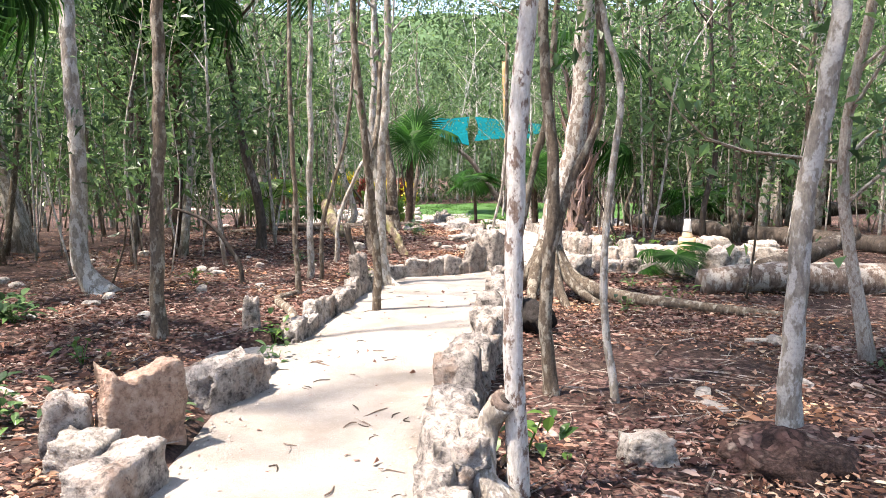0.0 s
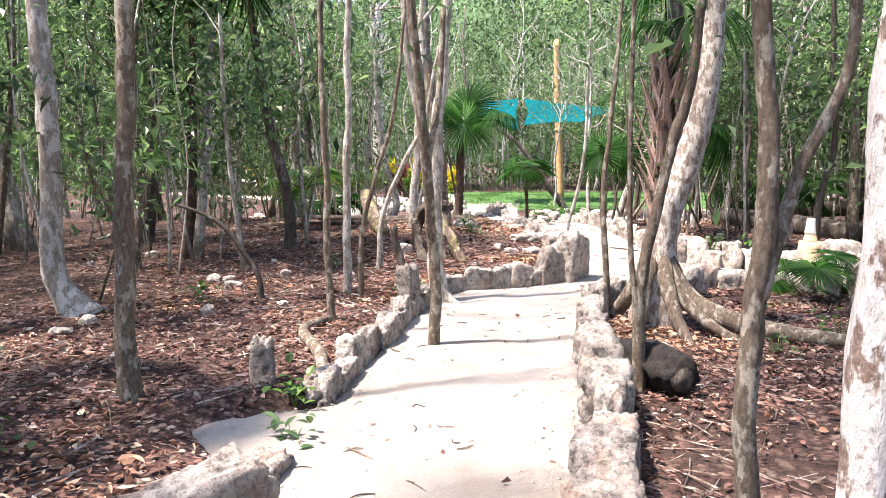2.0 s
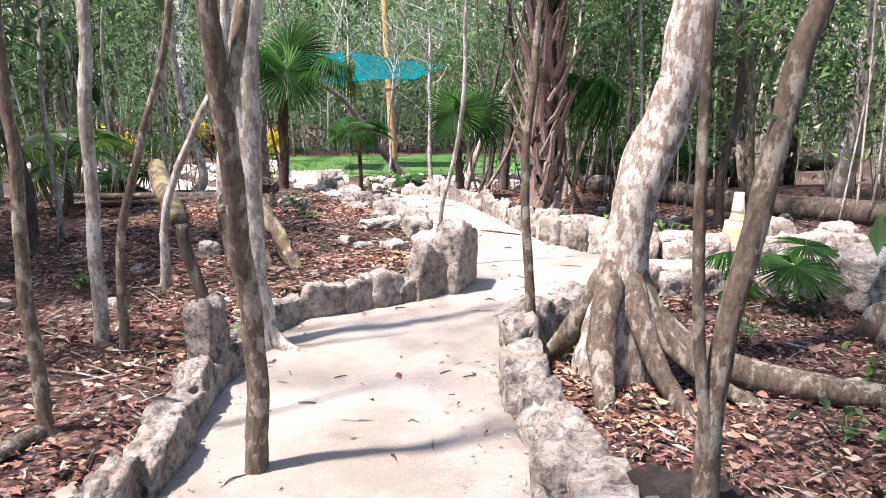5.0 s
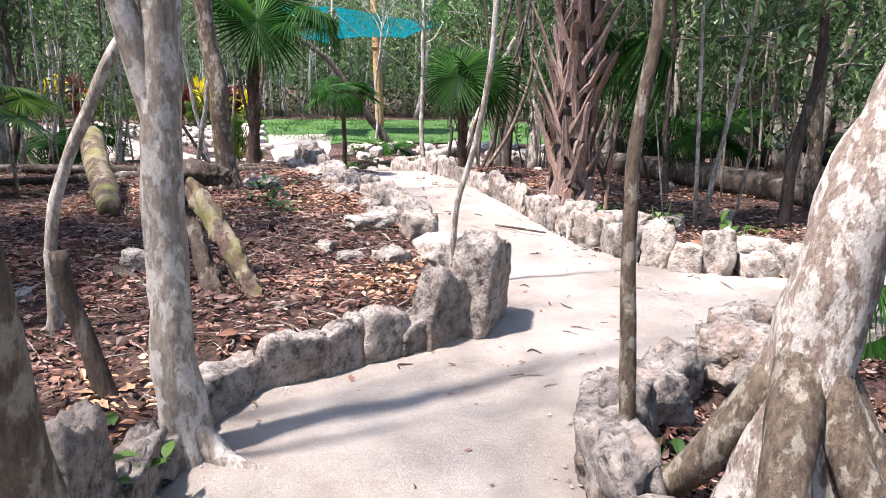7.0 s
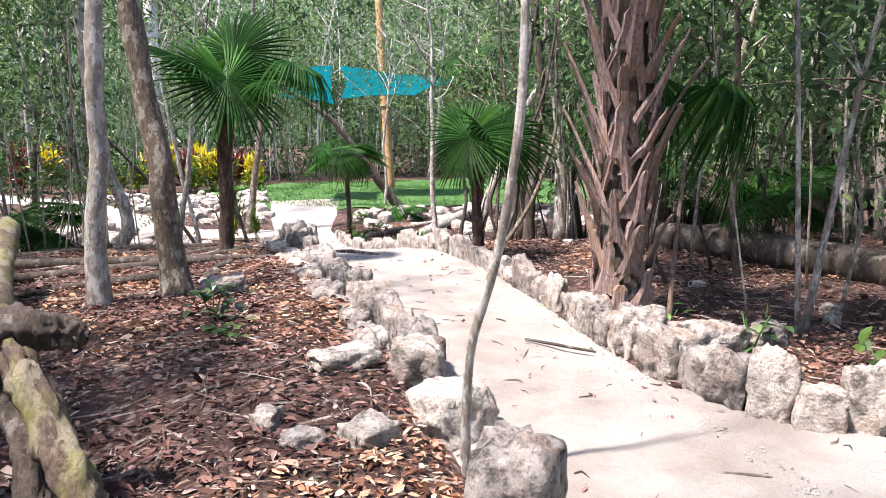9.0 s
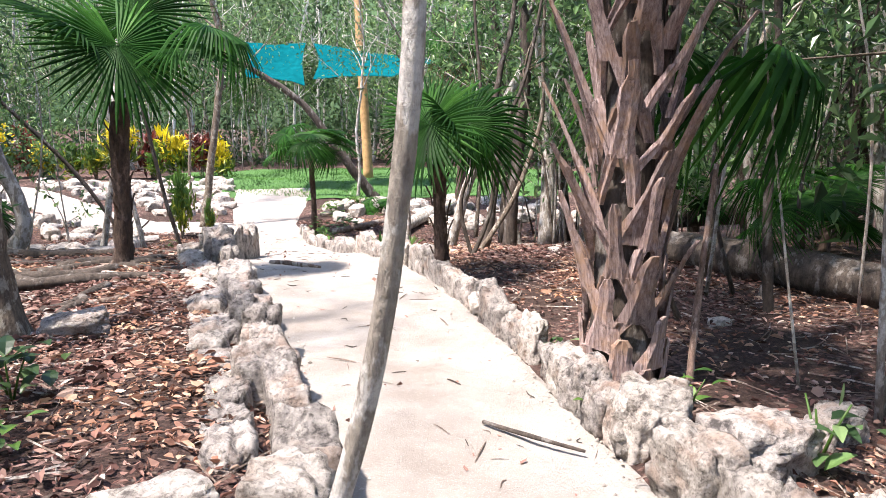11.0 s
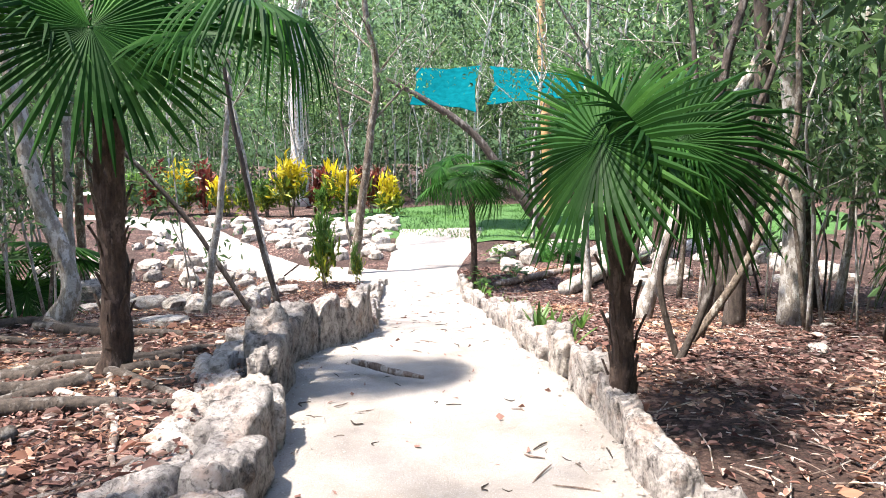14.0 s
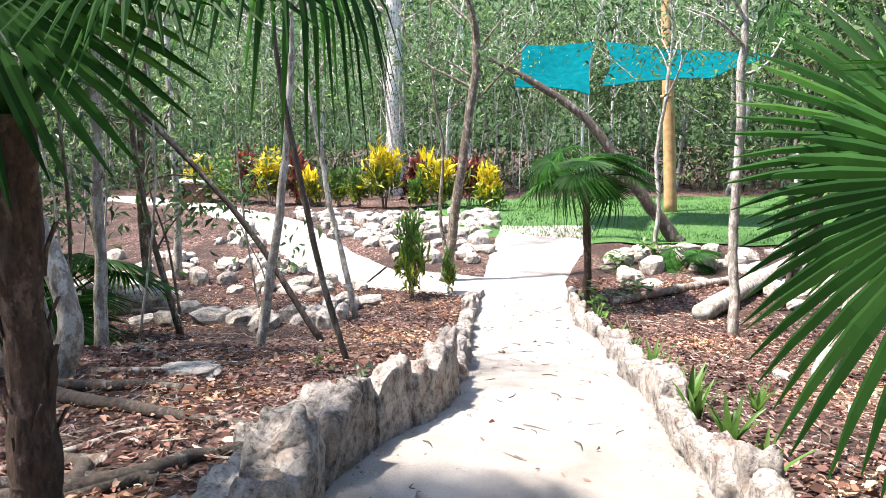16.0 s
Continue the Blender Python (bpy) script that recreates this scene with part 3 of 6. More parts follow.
loose_stone(PITTED, 3.3, 13.2, 0.36, 0.22, 0.16, 20, "grey lichen-covered stone on bare soil")
loose_stone(WHITES, 3.72, 9.72, 0.52, 0.46, 0.46, 20, "large white limestone boulder beside the side path")
loose_stone(WHITES, 4.3, 11.75, 0.60, 0.4, 0.42, 10, "pointed white limestone boulder")
loose_stone(WHITES, 3.3, 11.95, 0.55, 0.3, 0.20, 0, "flat white limestone block")
loose_stone(WHITES, 5.1, 11.7, 0.5, 0.4, 0.32, 40, "white limestone boulder beside the side path")
loose_stone(PITTED, 1.75, 9.72, 0.42, 0.34, 0.36, 40, "dark pitted limestone rock at the fork")
loose_stone(PITTED, 1.15, 9.45, 0.34, 0.28, 0.30, 10, "eroded limestone rock at the fork")
loose_stone(SLABS, -0.99, 8.9, 0.26, 0.17, 0.48, 70, "tall pale limestone slab standing at the path edge")
loose_stone(SLABS, -1.70, 6.45, 0.16, 0.12, 0.30, 10, "small upright stone in the leaf litter")
loose_stone(WHITES, -1.7, 20.1, 0.62, 0.30, 0.10, 160, "flat white limestone slab in the leaf litter")
loose_stone(SLABS, -5.3, 25.0, 0.7, 0.5, 0.42, 20, "squared brown-grey boulder on the slope")
for k in range(26):
    x, y = rnd.uniform(-5.5, -1.6), rnd.uniform(5, 12)
    loose_stone(SMALL, x, y, rnd.uniform(0.08, 0.22), rnd.uniform(0.08, 0.16), rnd.uniform(0.05, 0.1), rnd.uniform(0, 180), "small pale stone among fallen leaves", 0.02)
for k in range(30):
    x, y = rnd.uniform(1.4, 6), rnd.choice((rnd.uniform(4, 8.5), rnd.uniform(13.6, 22)))
    if off_path(x, y) > 0.5:
        loose_stone(SMALL, x, y, rnd.uniform(0.08, 0.26), rnd.uniform(0.08, 0.18), rnd.uniform(0.05, 0.12), rnd.uniform(0, 180), "small pale stone among fallen leaves", 0.02)
# rock beds round the lawn and the side path
BEDS = [tagged(new("rock_bed"), label, "rock bed", "rock beds") for label in ("bed of heaped white limestone rocks beside the lawn", "bed of pale limestone rocks below the palms", "pale limestone rocks strewn above the side path")]
for k in range(430):
    u = rnd.random()
    if u < 0.55:
        x = rnd.uniform(-7.0, -0.6)
        y = rnd.uniform(28.6 + 0.25 * abs(x), 34.4)
    elif u < 0.75:
        x, y = rnd.uniform(1.6, 8.0), rnd.uniform(26.5, 30.5)
    else:
        x, y = rnd.uniform(-9, -2), rnd.uniform(23.5, 29)
    if off_path(x, y) < 0.18:
        continue
    stone(SMALL, x, y, rnd.uniform(0.2, 0.6), rnd.uniform(0.15, 0.45), rnd.uniform(0.08, 0.28), rnd.uniform(0, 180), 0, BEDS[0 if u < 0.55 else 1 if u < 0.75 else 2], 0.05)


# ---- trees ----
def limbs(bm, rng, line, height, count, r, reach, seg=6, low=0.0, onto=None, start=0.4):
    """Branches that leave the upper trunk; returns their tips."""
    tips = []
    for k in range(count):
        a = rng.uniform(0, 2 * math.pi)
        z = max(low, height * start) + (height * 0.98 - max(low, height * start)) * rng.random()
        s = min(line, key=lambda q: abs(q.z - z))
        l = reach * rng.uniform(0.5, 1.2)
        d = Vector((math.cos(a), math.sin(a), rng.uniform(0.3, 1.1)))
        mid = s + d * l * 0.5 + Vector((rng.uniform(-.2, .2), rng.uniform(-.2, .2), 0)) * l
        end = s + d * l + Vector((rng.uniform(-.3, .3), rng.uniform(-.3, .3), rng.uniform(-0.2, .3))) * l
        tube(bm, curve_points([s, mid, end], 3), [r * 0.5, r * 0.3, r * 0.12], seg, 0.1, 0, k, 1.0, onto)
        tips += [tuple(end), tuple((mid + end) / 2), tuple(mid)]
    return tips


def tree(name, ctrl, radii, mat, label, crown=1.0, flare=0.6, seg=12, seed=1, forks=(), height=7.5, group="", leaf=0.075, low=3.1, dense=False):
    """A tree through control points in the world; above the last point it grows on to its height. forks: (control
    points, r0, r1). dense: a thick crown overhead, added to cast shade.
    """
    rng = random.Random(seed)
    foot = Vector(ctrl[0])
    foot.z = ground_z(foot.x, foot.y) - 0.05
    top = thing(name, Matrix.Translation(foot), label, "tree", group)
    pts = [Vector((0, 0, 0))] + [Vector(c) - foot for c in ctrl[1:]]
    way = (pts[-1] - pts[-2]).normalized()
    way = (way + Vector((0, 0, 1.2))).normalized()
    last, rise = pts[-1], height - pts[-1].z
    ext = []
    if rise > 0.5:
        ext = [last + way * rise * 0.5, last + way * rise * 0.75 + Vector((rng.uniform(-.3, .3), rng.uniform(-.3, .3), rise * 0.25))]
    line = curve_points(pts + ext, 9)
    for q in line[2:]:
        q.x += min(radii[0], 0.06) * 0.55 * noise.noise((q.z * 1.7, seed * 3.1, 0.5)) + min(radii[0], 0.06) * 0.3 * noise.noise((q.z * 4.5, seed * 1.3, 2.5))
        q.y += min(radii[0], 0.06) * 0.55 * noise.noise((q.z * 1.7, seed * 5.7, 7.5))
    bm = bmesh.new()
    skin = tube(bm, line, list(radii) + ([radii[-1] * 0.6, radii[-1] * 0.25] if ext else []), seg, 0.16, flare, seed)
    tips = []
    if crown:
        tips = limbs(bm, rng, line, height, int(6 * crown) + 2, radii[-1], 1.4, 6, low, skin)
    for f_ctrl, r0, r1 in forks:
        fp = [Vector(c) - foot for c in f_ctrl]
        tube(bm, curve_points(fp, 6), [r0, (r0 + r1) / 2, r1], 8, 0.12, 0, seed + 2, 1.0, skin)
        if fp[-1].z > 2.4:
            tips += [tuple(fp[-1]), tuple(fp[-1] + Vector((0.2, 0.1, 0.4)))]
    part("trunk", bm, mat, top)
    if tips:
        me = crown_mesh("crown", np.random.default_rng(seed), [t for t in tips if t[2] > min(2.3, low - 0.3)], 60 if not dense else 170, 0.42, leaf, M_LEAF, dense)
        ob = new("crown", me)
        ob.parent = top
    return top


# trees beside the path, in the order they are passed
# the dense ones carry thick crowns above view, added to shade the ground
tree("tree", [(-2.38, 6.09, 0), (-2.35, 6.09, 1.05), (-2.29, 6.09, 1.97), (-2.24, 6.09, 2.9)], (0.062, 0.056, 0.052, 0.048), M_BARK, "slim straight tree with mottled brown bark", 0.3, 0.3, seed=2)
tree("tree", [(-3.85, 8.24, 0), (-4.06, 8.24, 0.6), (-4.02, 8.24, 1.83), (-4.05, 8.24, 3.0)], (0.13, 0.10, 0.09, 0.08), M_BARK_GREY, "grey lichen-spotted tree with a flared crooked foot", 1.0, 1.1, seed=3)
tree("tree", [(1.83, 3.79, 0), (1.84, 3.79, 0.73), (1.91, 3.79, 1.49), (1.99, 3.79, 2.4)], (0.062, 0.056, 0.05, 0.046), M_BARK_GREY, "slim leaning grey-brown tree growing from a soil mound", 1.6, 0.8, seed=4, dense=True)
tree("tree", [(0.34, 3.32, 0), (0.32, 3.26, 0.9), (0.325, 3.25, 1.7), (0.38, 3.22, 2.5)], (0.052, 0.044, 0.042, 0.038), M_BARK_PALE, "slim white-barked tree with peeling brown patches", 2.6, 0.4, seed=5, height=6.5, dense=True)
tree("tree", [(0.72, 4.84, 0), (0.69, 4.84, 0.55), (0.72, 4.84, 1.4), (0.66, 4.84, 2.4)], (0.05, 0.042, 0.038, 0.034), M_BARK, "thin crooked brown tree beside the path", 3.2, 0.6, seed=6, dense=True,
     forks=[([(0.71, 4.84, 0.95), (0.86, 4.9, 1.45), (1.05, 4.95, 1.9), (1.02, 5.0, 2.7)], 0.03, 0.02)])
tree("tree", [(1.13, 4.72, 0), (1.03, 4.72, 0.87), (1.12, 4.72, 1.95), (1.0, 4.72, 2.5)], (0.028, 0.025, 0.022, 0.02), M_BARK_GREY, "spindly pale grey sapling", 0.4, 0.4, 8, seed=7, height=5)
tree("tree", [(0.67, 6.72, 0), (0.67, 6.7, 0.6), (0.75, 6.69, 1.19), (0.83, 6.67, 1.6), (0.93, 6.66, 2.1)], (0.042, 0.036, 0.034, 0.032, 0.03), M_BARK, "slim grey-brown tree leaning over fallen leaves", 3.2, 0.6, seed=8, dense=True,
     forks=[([(0.66, 6.7, 0.45), (0.60, 6.7, 0.9), (0.58, 6.7, 1.5), (0.58, 6.7, 2.6)], 0.02, 0.014)])
tree("tree", [(-0.72, 7.82, 0), (-0.71, 7.74, 0.7), (-0.745, 7.60, 1.47), (-0.82, 7.50, 2.2)], (0.047, 0.043, 0.040, 0.036), M_BARK, "slim reddish-brown tree growing at the path edge", 0.2, 0.1, seed=9,
     forks=[([(-0.745, 7.60, 1.45), (-0.66, 7.62, 1.9), (-0.62, 7.7, 2.6)], 0.028, 0.02)])
vee = tree("tree", [(-0.76, 9.5, 0), (-0.80, 9.5, 0.6), (-0.80, 9.5, 1.3), (-0.76, 9.5, 1.9), (-0.70, 9.5, 2.6)], (0.095, 0.078, 0.07, 0.06, 0.05), M_BARK_GREY, "pale mottled tree forking in a V beside the path", 0.5, 0.9, seed=10,
     forks=[([(-0.80, 9.5, 1.25), (-0.90, 9.48, 1.7), (-1.05, 9.45, 2.4), (-1.1, 9.4, 3.4)], 0.055, 0.035)])
bm = bmesh.new()
tube(bm, curve_points([Vector((0.02, -0.02, 0.22)), Vector((0.16, -0.10, 0.09)), Vector((0.34, -0.20, 0.055)), Vector((0.55, -0.24, 0.02))], 6), [0.06, 0.045, 0.035, 0.018], 10, 0.25)
part("root", bm, M_BARK_GREY, vee)
tree("tree", [(0.88, 9.07, 0), (0.85, 9.07, 0.5), (0.82, 9.07, 1.08), (0.82, 9.07, 1.35), (0.88, 9.07, 1.9)], (0.034, 0.030, 0.026, 0.026, 0.024), M_BARK, "slender brown sapling among the border stones", 0.4, 0.2, 8, seed=11, height=5)
big = tree("leaning_tree", [(1.20, 8.62, 0), (1.21, 8.62, 0.32), (1.25, 8.62, 0.62), (1.31, 8.60, 0.95), (1.44, 8.57, 1.45), (1.54, 8.52, 2.0), (1.60, 8.5, 2.7)], (0.20, 0.165, 0.14, 0.127, 0.12, 0.112, 0.105), M_BARK_LICHEN,
           "large white-blotched tree leaning over spreading buttress roots", 1.8, 0.55, 20, seed=12, height=8.0, dense=True)
for ctrl, r in (([(1.20, 8.60, 0.66), (1.08, 8.47, 0.36), (1.01, 8.30, 0.12), (0.97, 8.08, -0.1)], 0.085), ([(1.24, 8.60, 0.68), (1.27, 8.42, 0.36), (1.31, 8.24, 0.12), (1.38, 7.98, -0.08)], 0.075),
                ([(1.28, 8.62, 0.6), (1.46, 8.52, 0.27), (1.85, 8.25, 0.07), (2.6, 7.8, 0.02), (3.6, 7.3, -0.03)], 0.095), ([(1.17, 8.66, 0.55), (1.02, 8.78, 0.22), (0.84, 8.93, -0.08)], 0.08),
                ([(1.28, 8.56, 0.55), (1.44, 8.38, 0.22), (1.62, 8.20, 0.05), (1.85, 8.02, -0.06)], 0.06)):
    bm = bmesh.new()
    foot = big.matrix_basis.translation
    tube(bm, curve_points([Vector(c) - foot for c in ctrl], 9), [r, r * 0.95, r * 0.75, r * 0.45], 14, 0.22)
    part("root", bm, M_BARK, big)
tree("tree", [(-1.57, 8.03, 0), (-1.61, 8.04, 0.62), (-1.61, 8.04, 1.2), (-1.62, 8.04, 2.1)], (0.032, 0.030, 0.028, 0.026), M_BARK, "thin brown sapling on the leafy slope", 0.1, 0.3, 8, seed=13, height=5.5)
tree("tree", [(-1.70, 9.39, 0), (-1.68, 9.39, 0.92), (-1.65, 9.38, 2.3)], (0.044, 0.040, 0.036), M_BARK_GREY, "straight pale sapling on the leafy slope", 0.2, 0.3, 8, seed=14, height=6)
tree("tree", [(-1.53, 9.22, 0), (-1.50, 9.21, 0.75), (-1.32, 9.2, 1.4), (-1.12, 9.16, 2.2)], (0.028, 0.025, 0.022, 0.02), M_BARK, "bent thin sapling on the leafy slope", 0.2, 0.3, 8, seed=15, height=5)
tree("tree", [(-1.54, 10.6, 0), (-1.48, 10.59, 0.78), (-1.22, 10.55, 1.4), (-0.95, 10.5, 2.0)], (0.034, 0.030, 0.027, 0.024), M_BARK_GREY, "thin pale sapling leaning over leaves", 0.4, 0.3, 8, seed=16, height=5)
tree("tree", [(-3.04, 12.34, 0), (-3.06, 12.34, 1.0), (-3.36, 12.39, 2.3)], (0.085, 0.075, 0.065), M_BARK_DARK, "dark bowed tree on the slope", 0.9, 0.6, seed=17)
tree("tree", [(0.79, 11.74, 0.1), (0.80, 11.70, 0.55), (0.92, 11.62, 1.1), (0.97, 11.55, 1.6), (0.98, 11.5, 2.2)], (0.024, 0.023, 0.021, 0.02, 0.018), M_BARK_GREY, "wavy thin sapling rooted behind the boulder", 0.3, 0.1, 8, seed=18, height=4.5)
tree("tree", [(-0.96, 15.03, 0), (-1.03, 15.04, 1.03), (-1.14, 15.06, 2.0), (-1.22, 15.07, 2.8)], (0.115, 0.10, 0.092, 0.085), M_BARK, "brown tree with a flared foot on the leafy bank", 0.5, 0.8, seed=19)
tree("tree", [(-1.49, 14.66, 0), (-1.43, 14.65, 1.29), (-1.34, 14.63, 2.6)], (0.080, 0.072, 0.065), M_BARK_GREY, "pale grey tree on the leafy bank", 0.4, 0.5, seed=20)
tree("tree", [(-2.08, 25.2, 0), (-2.42, 25.2, 0.74), (-2.63, 25.18, 2.1)], (0.045, 0.04, 0.035), M_BARK_GREY, "thin pale stem on the slope", 0.4, 0.3, 8, seed=23, height=5)
tree("tree", [(-1.74, 23.0, 0), (-2.62, 22.9, 0.67), (-3.7, 22.7, 1.95)], (0.036, 0.034, 0.03), M_BARK_DARK, "dark pole-thin stem leaning far over", 0.0, 0.1, 8, seed=24, height=2.5)
tree("tree", [(-0.78, 21.04, 0), (-1.01, 20.99, 0.62), (-1.21, 20.95, 1.9)], (0.028, 0.027, 0.024), M_BARK_DARK, "thin dark wavy stem", 0.3, 0.1, 8, seed=25, height=4)
tree("tree", [(-2.15, 22.18, 0), (-1.98, 22.21, 0.23), (-1.8, 22.25, 1.2)], (0.055, 0.05, 0.042), M_BARK_GREY, "slim pale tree on the slope", 0.6, 0.3, 8, seed=26, height=5)
tree("tree", [(-1.29, 27.7, 0), (-0.90, 27.8, 1.47), (-0.70, 27.85, 2.9), (-0.85, 27.8, 3.9)], (0.085, 0.075, 0.07, 0.06), M_BARK, "crooked brown tree beside the rock bed", 0.8, 0.4, seed=27)
tree("tree", [(2.95, 24.6, 0), (2.92, 24.7, 0.44), (2.92, 24.7, 2.2)], (0.06, 0.055, 0.05), M_BARK_GREY, "slim grey tree with dry fronds at its top", 0.5, 0.3, 8, seed=28, height=6)
tree("tree", [(5.25, 25.22, 0), (5.18, 25.21, 0.4), (5.9, 25.29, 3.5)], (0.10, 0.09, 0.08), M_BARK, "brown tree above the rock bed", 1.0, 0.4, seed=29)
tree("tree", [(-3.4, 21.4, 0), (-3.3, 21.4, 1.2), (-3.2, 21.4, 2.8)], (0.06, 0.055, 0.05), M_BARK_GREY, "grey tree on the slope", 0.7, 0.4, 8, seed=30)
tree("tree", [(-6.1, 27.2, 0), (-6.0, 27.2, 1.2), (-6.0, 27.2, 3.0)], (0.07, 0.06, 0.05), M_BARK_GREY, "grey tree above the side path", 0.7, 0.4, 8, seed=31)
tree("tree", [(-2.55, 19.7, 0), (-2.35, 19.7, 0.35), (-2.62, 19.7, 1.3), (-2.75, 19.7, 2.5)], (0.12, 0.085, 0.075, 0.07), M_BARK_GREY, "grey tree with a swollen crooked foot", 0.8, 0.7, seed=32)
tree("tree", [(-5.7, 41.0, -0.5), (-5.65, 41.0, 3.0), (-5.6, 41.0, 7.0)], (0.32, 0.27, 0.24), M_BARK_PALE, "tall straight white-barked tree behind the crotons", 1.2, 0.3, seed=33, height=13)
tree("tree", [(3.0, 31.2, -0.7), (2.6, 31.1, -0.2), (2.15, 31.0, 0.4), (1.1, 31.0, 1.83), (-0.16, 31.0, 2.73), (-0.95, 31.0, 3.15)], (0.15, 0.13, 0.12, 0.09, 0.07, 0.05), M_BARK_DARK, "dark bent tree leaning across the lawn", 0.0, 0.3, 8, seed=34, height=3.0)


tree("tree", [(-2.45, 9.0, 0), (-2.52, 9.0, 0.4), (-2.85, 9.0, 0.85), (-3.3, 9.0, 1.05)], (0.032, 0.028, 0.022, 0.016), M_BARK_DARK, "small dark dead sapling bent double", 0.0, 0.3, 8, seed=71, height=1.2)
tree("tree", [(-1.11, 9.83, 0), (-1.20, 9.84, 0.4), (-1.26, 9.85, 0.75)], (0.045, 0.042, 0.036), M_BARK_DARK, "short broken dark stem beside the border", 0.0, 0.3, 8, seed=72, height=0.8)
# leafy slim trees whose low boughs hang before the clearing
for k, (x, y, lean, r0, low, crown) in enumerate(((2.35, 29.6, 0.1, 0.045, 2.5, 1.6), (-1.75, 30.2, -0.1, 0.04, 2.6, 1.3), (3.9, 26.4, 0.15, 0.05, 2.1, 2.2), (4.9, 23.4, -0.2, 0.055, 1.9, 2.4), (5.7, 19.6, -0.1, 0.05, 1.7, 2.4),
                                                   (-4.3, 18.6, 0.2, 0.05, 1.9, 2.2), (-5.2, 14.2, 0.25, 0.05, 1.7, 2.4), (-4.6, 10.9, 0.1, 0.045, 1.9, 2.0), (4.4, 15.3, -0.1, 0.04, 2.1, 1.6), (-6.2, 9.4, 0.1, 0.05, 1.5, 2.4), (5.4, 11.0, 0.0, 0.05, 2.2, 2.0))):
    z = ground_z(x, y)
    tree("tree", [(x, y, 0), (x + lean, y, z + 0.9), (x + lean * 0.4, y + 0.1, z + 2.0), (x + lean * 1.8, y, z + 3.2)], (r0, r0 * 0.9, r0 * 0.8, r0 * 0.7), (M_BARK_GREY, M_BARK, M_BARK_DARK)[k % 3],
         "slim tree with leafy boughs hanging low", crown, 0.4, 8, seed=700 + k, height=5.6, group="leafy trees", leaf=0.10, low=low)
# bent and broken stems on the bank beside the palms
def bank_stem(seed, r, mat, label, *ctrl):
    tree("tree", ctrl, (r, r * 0.9, r * 0.8, r * 0.7), mat, label, 0.6, 0.4, 8, seed=seed, height=5.5 + seed % 3)


bank_stem(60, 0.05, M_BARK_DARK, "dark crooked stem beside the palm", (3.2, 19.6, 0), (3.35, 19.6, 0.7), (3.3, 19.6, 1.6), (3.6, 19.7, 3.0))
bank_stem(61, 0.035, M_BARK, "bent brown stem among others", (3.0, 19.2, 0), (3.5, 19.3, 0.55), (3.9, 19.5, 1.5), (3.95, 19.6, 2.6))
bank_stem(62, 0.028, M_BARK_DARK, "thin dark branching stem beside the palm", (2.7, 18.3, 0), (2.95, 18.4, 0.5), (3.05, 18.4, 1.2), (3.5, 18.6, 2.4))
bank_stem(63, 0.024, M_BARK_DARK, "thin dark branching stem beside the palm", (2.75, 18.35, 0), (2.62, 18.4, 0.6), (2.85, 18.4, 1.4), (2.8, 18.6, 2.6))
bank_stem(64, 0.10, M_BARK_DARK, "dark shaggy trunk on the bank", (3.9, 20.8, 0), (4.0, 20.8, 1.0), (4.1, 20.8, 2.2), (4.0, 20.8, 3.4))
bank_stem(65, 0.09, M_BARK_GREY, "pale leaning trunk on the bank", (3.2, 22.0, 0), (3.7, 22.0, 0.8), (4.2, 22.0, 1.9), (4.9, 22.1, 3.2))
bank_stem(66, 0.045, M_BARK, "crooked brown stem on the bank", (4.6, 17.3, 0), (4.3, 17.3, 0.5), (4.5, 17.3, 1.3), (4.3, 17.3, 2.6))
bank_stem(67, 0.04, M_BARK_GREY, "slim pale stem on the bank", (3.7, 16.3, 0), (3.75, 16.3, 0.8), (3.7, 16.3, 1.7), (3.9, 16.3, 3.0))
bank_stem(68, 0.06, M_BARK_DARK, "dark tree beyond the fork", (4.7, 13.4, 0), (4.75, 13.4, 0.8), (4.9, 13.4, 1.7), (4.8, 13.4, 3.0))
bank_stem(69, 0.022, M_BARK_DARK, "dark leaning stem behind the palm", (3.6, 15.2, 0), (3.3, 15.2, 0.6), (3.05, 15.1, 1.1), (2.9, 15.0, 1.6))


# ---- fan palms ----
def fan_mesh(name, radius, blades, spread, droop, seed, mat=None):
    """A round pleated fan leaf in its own plane: stalk end at 0, blades round +y, faces up."""
    rng = random.Random(seed)
    v, f = [], []
    for k in range(blades):
        a = math.radians(-spread / 2 + spread * (k + 0.5) / blades)
        r = radius * (0.80 + 0.2 * math.cos(a * 0.5)) * rng.uniform(0.93, 1.05)
        half = math.radians(spread / blades) * 0.5
        drop = droop * rng.uniform(0.7, 1.4)
        sway = rng.uniform(-0.03, 0.03)
        base = len(v)
        for s, wid in ((0.02, 1.0), (0.30, 1.0), (0.54, 0.92), (0.78, 0.48), (1.0, 0.04)):
            d = s * r
            z = -drop * radius * max(0, s - 0.35) ** 2 * 2.2
            hw = d * math.tan(half) * wid + 0.0008
            ca, sa = math.sin(a + sway * s), math.cos(a + sway * s)
            px, py = sa, -ca
            v += [(ca * d - px * hw, sa * d - py * hw, z - 0.018 * s * wid), (ca * d, sa * d, z + 0.018 * s * wid), (ca * d + px * hw, sa * d + py * hw, z - 0.018 * s * wid)]
        for i in range(4):
            b = base + 3 * i
            f += [(b, b + 1, b + 4, b + 3), (b + 1, b + 2, b + 5, b + 4)]
    me = bpy.data.meshes.new(name)
    me.from_pydata(v, [], f)
    me.materials.append(mat or M_FAN)
    return me


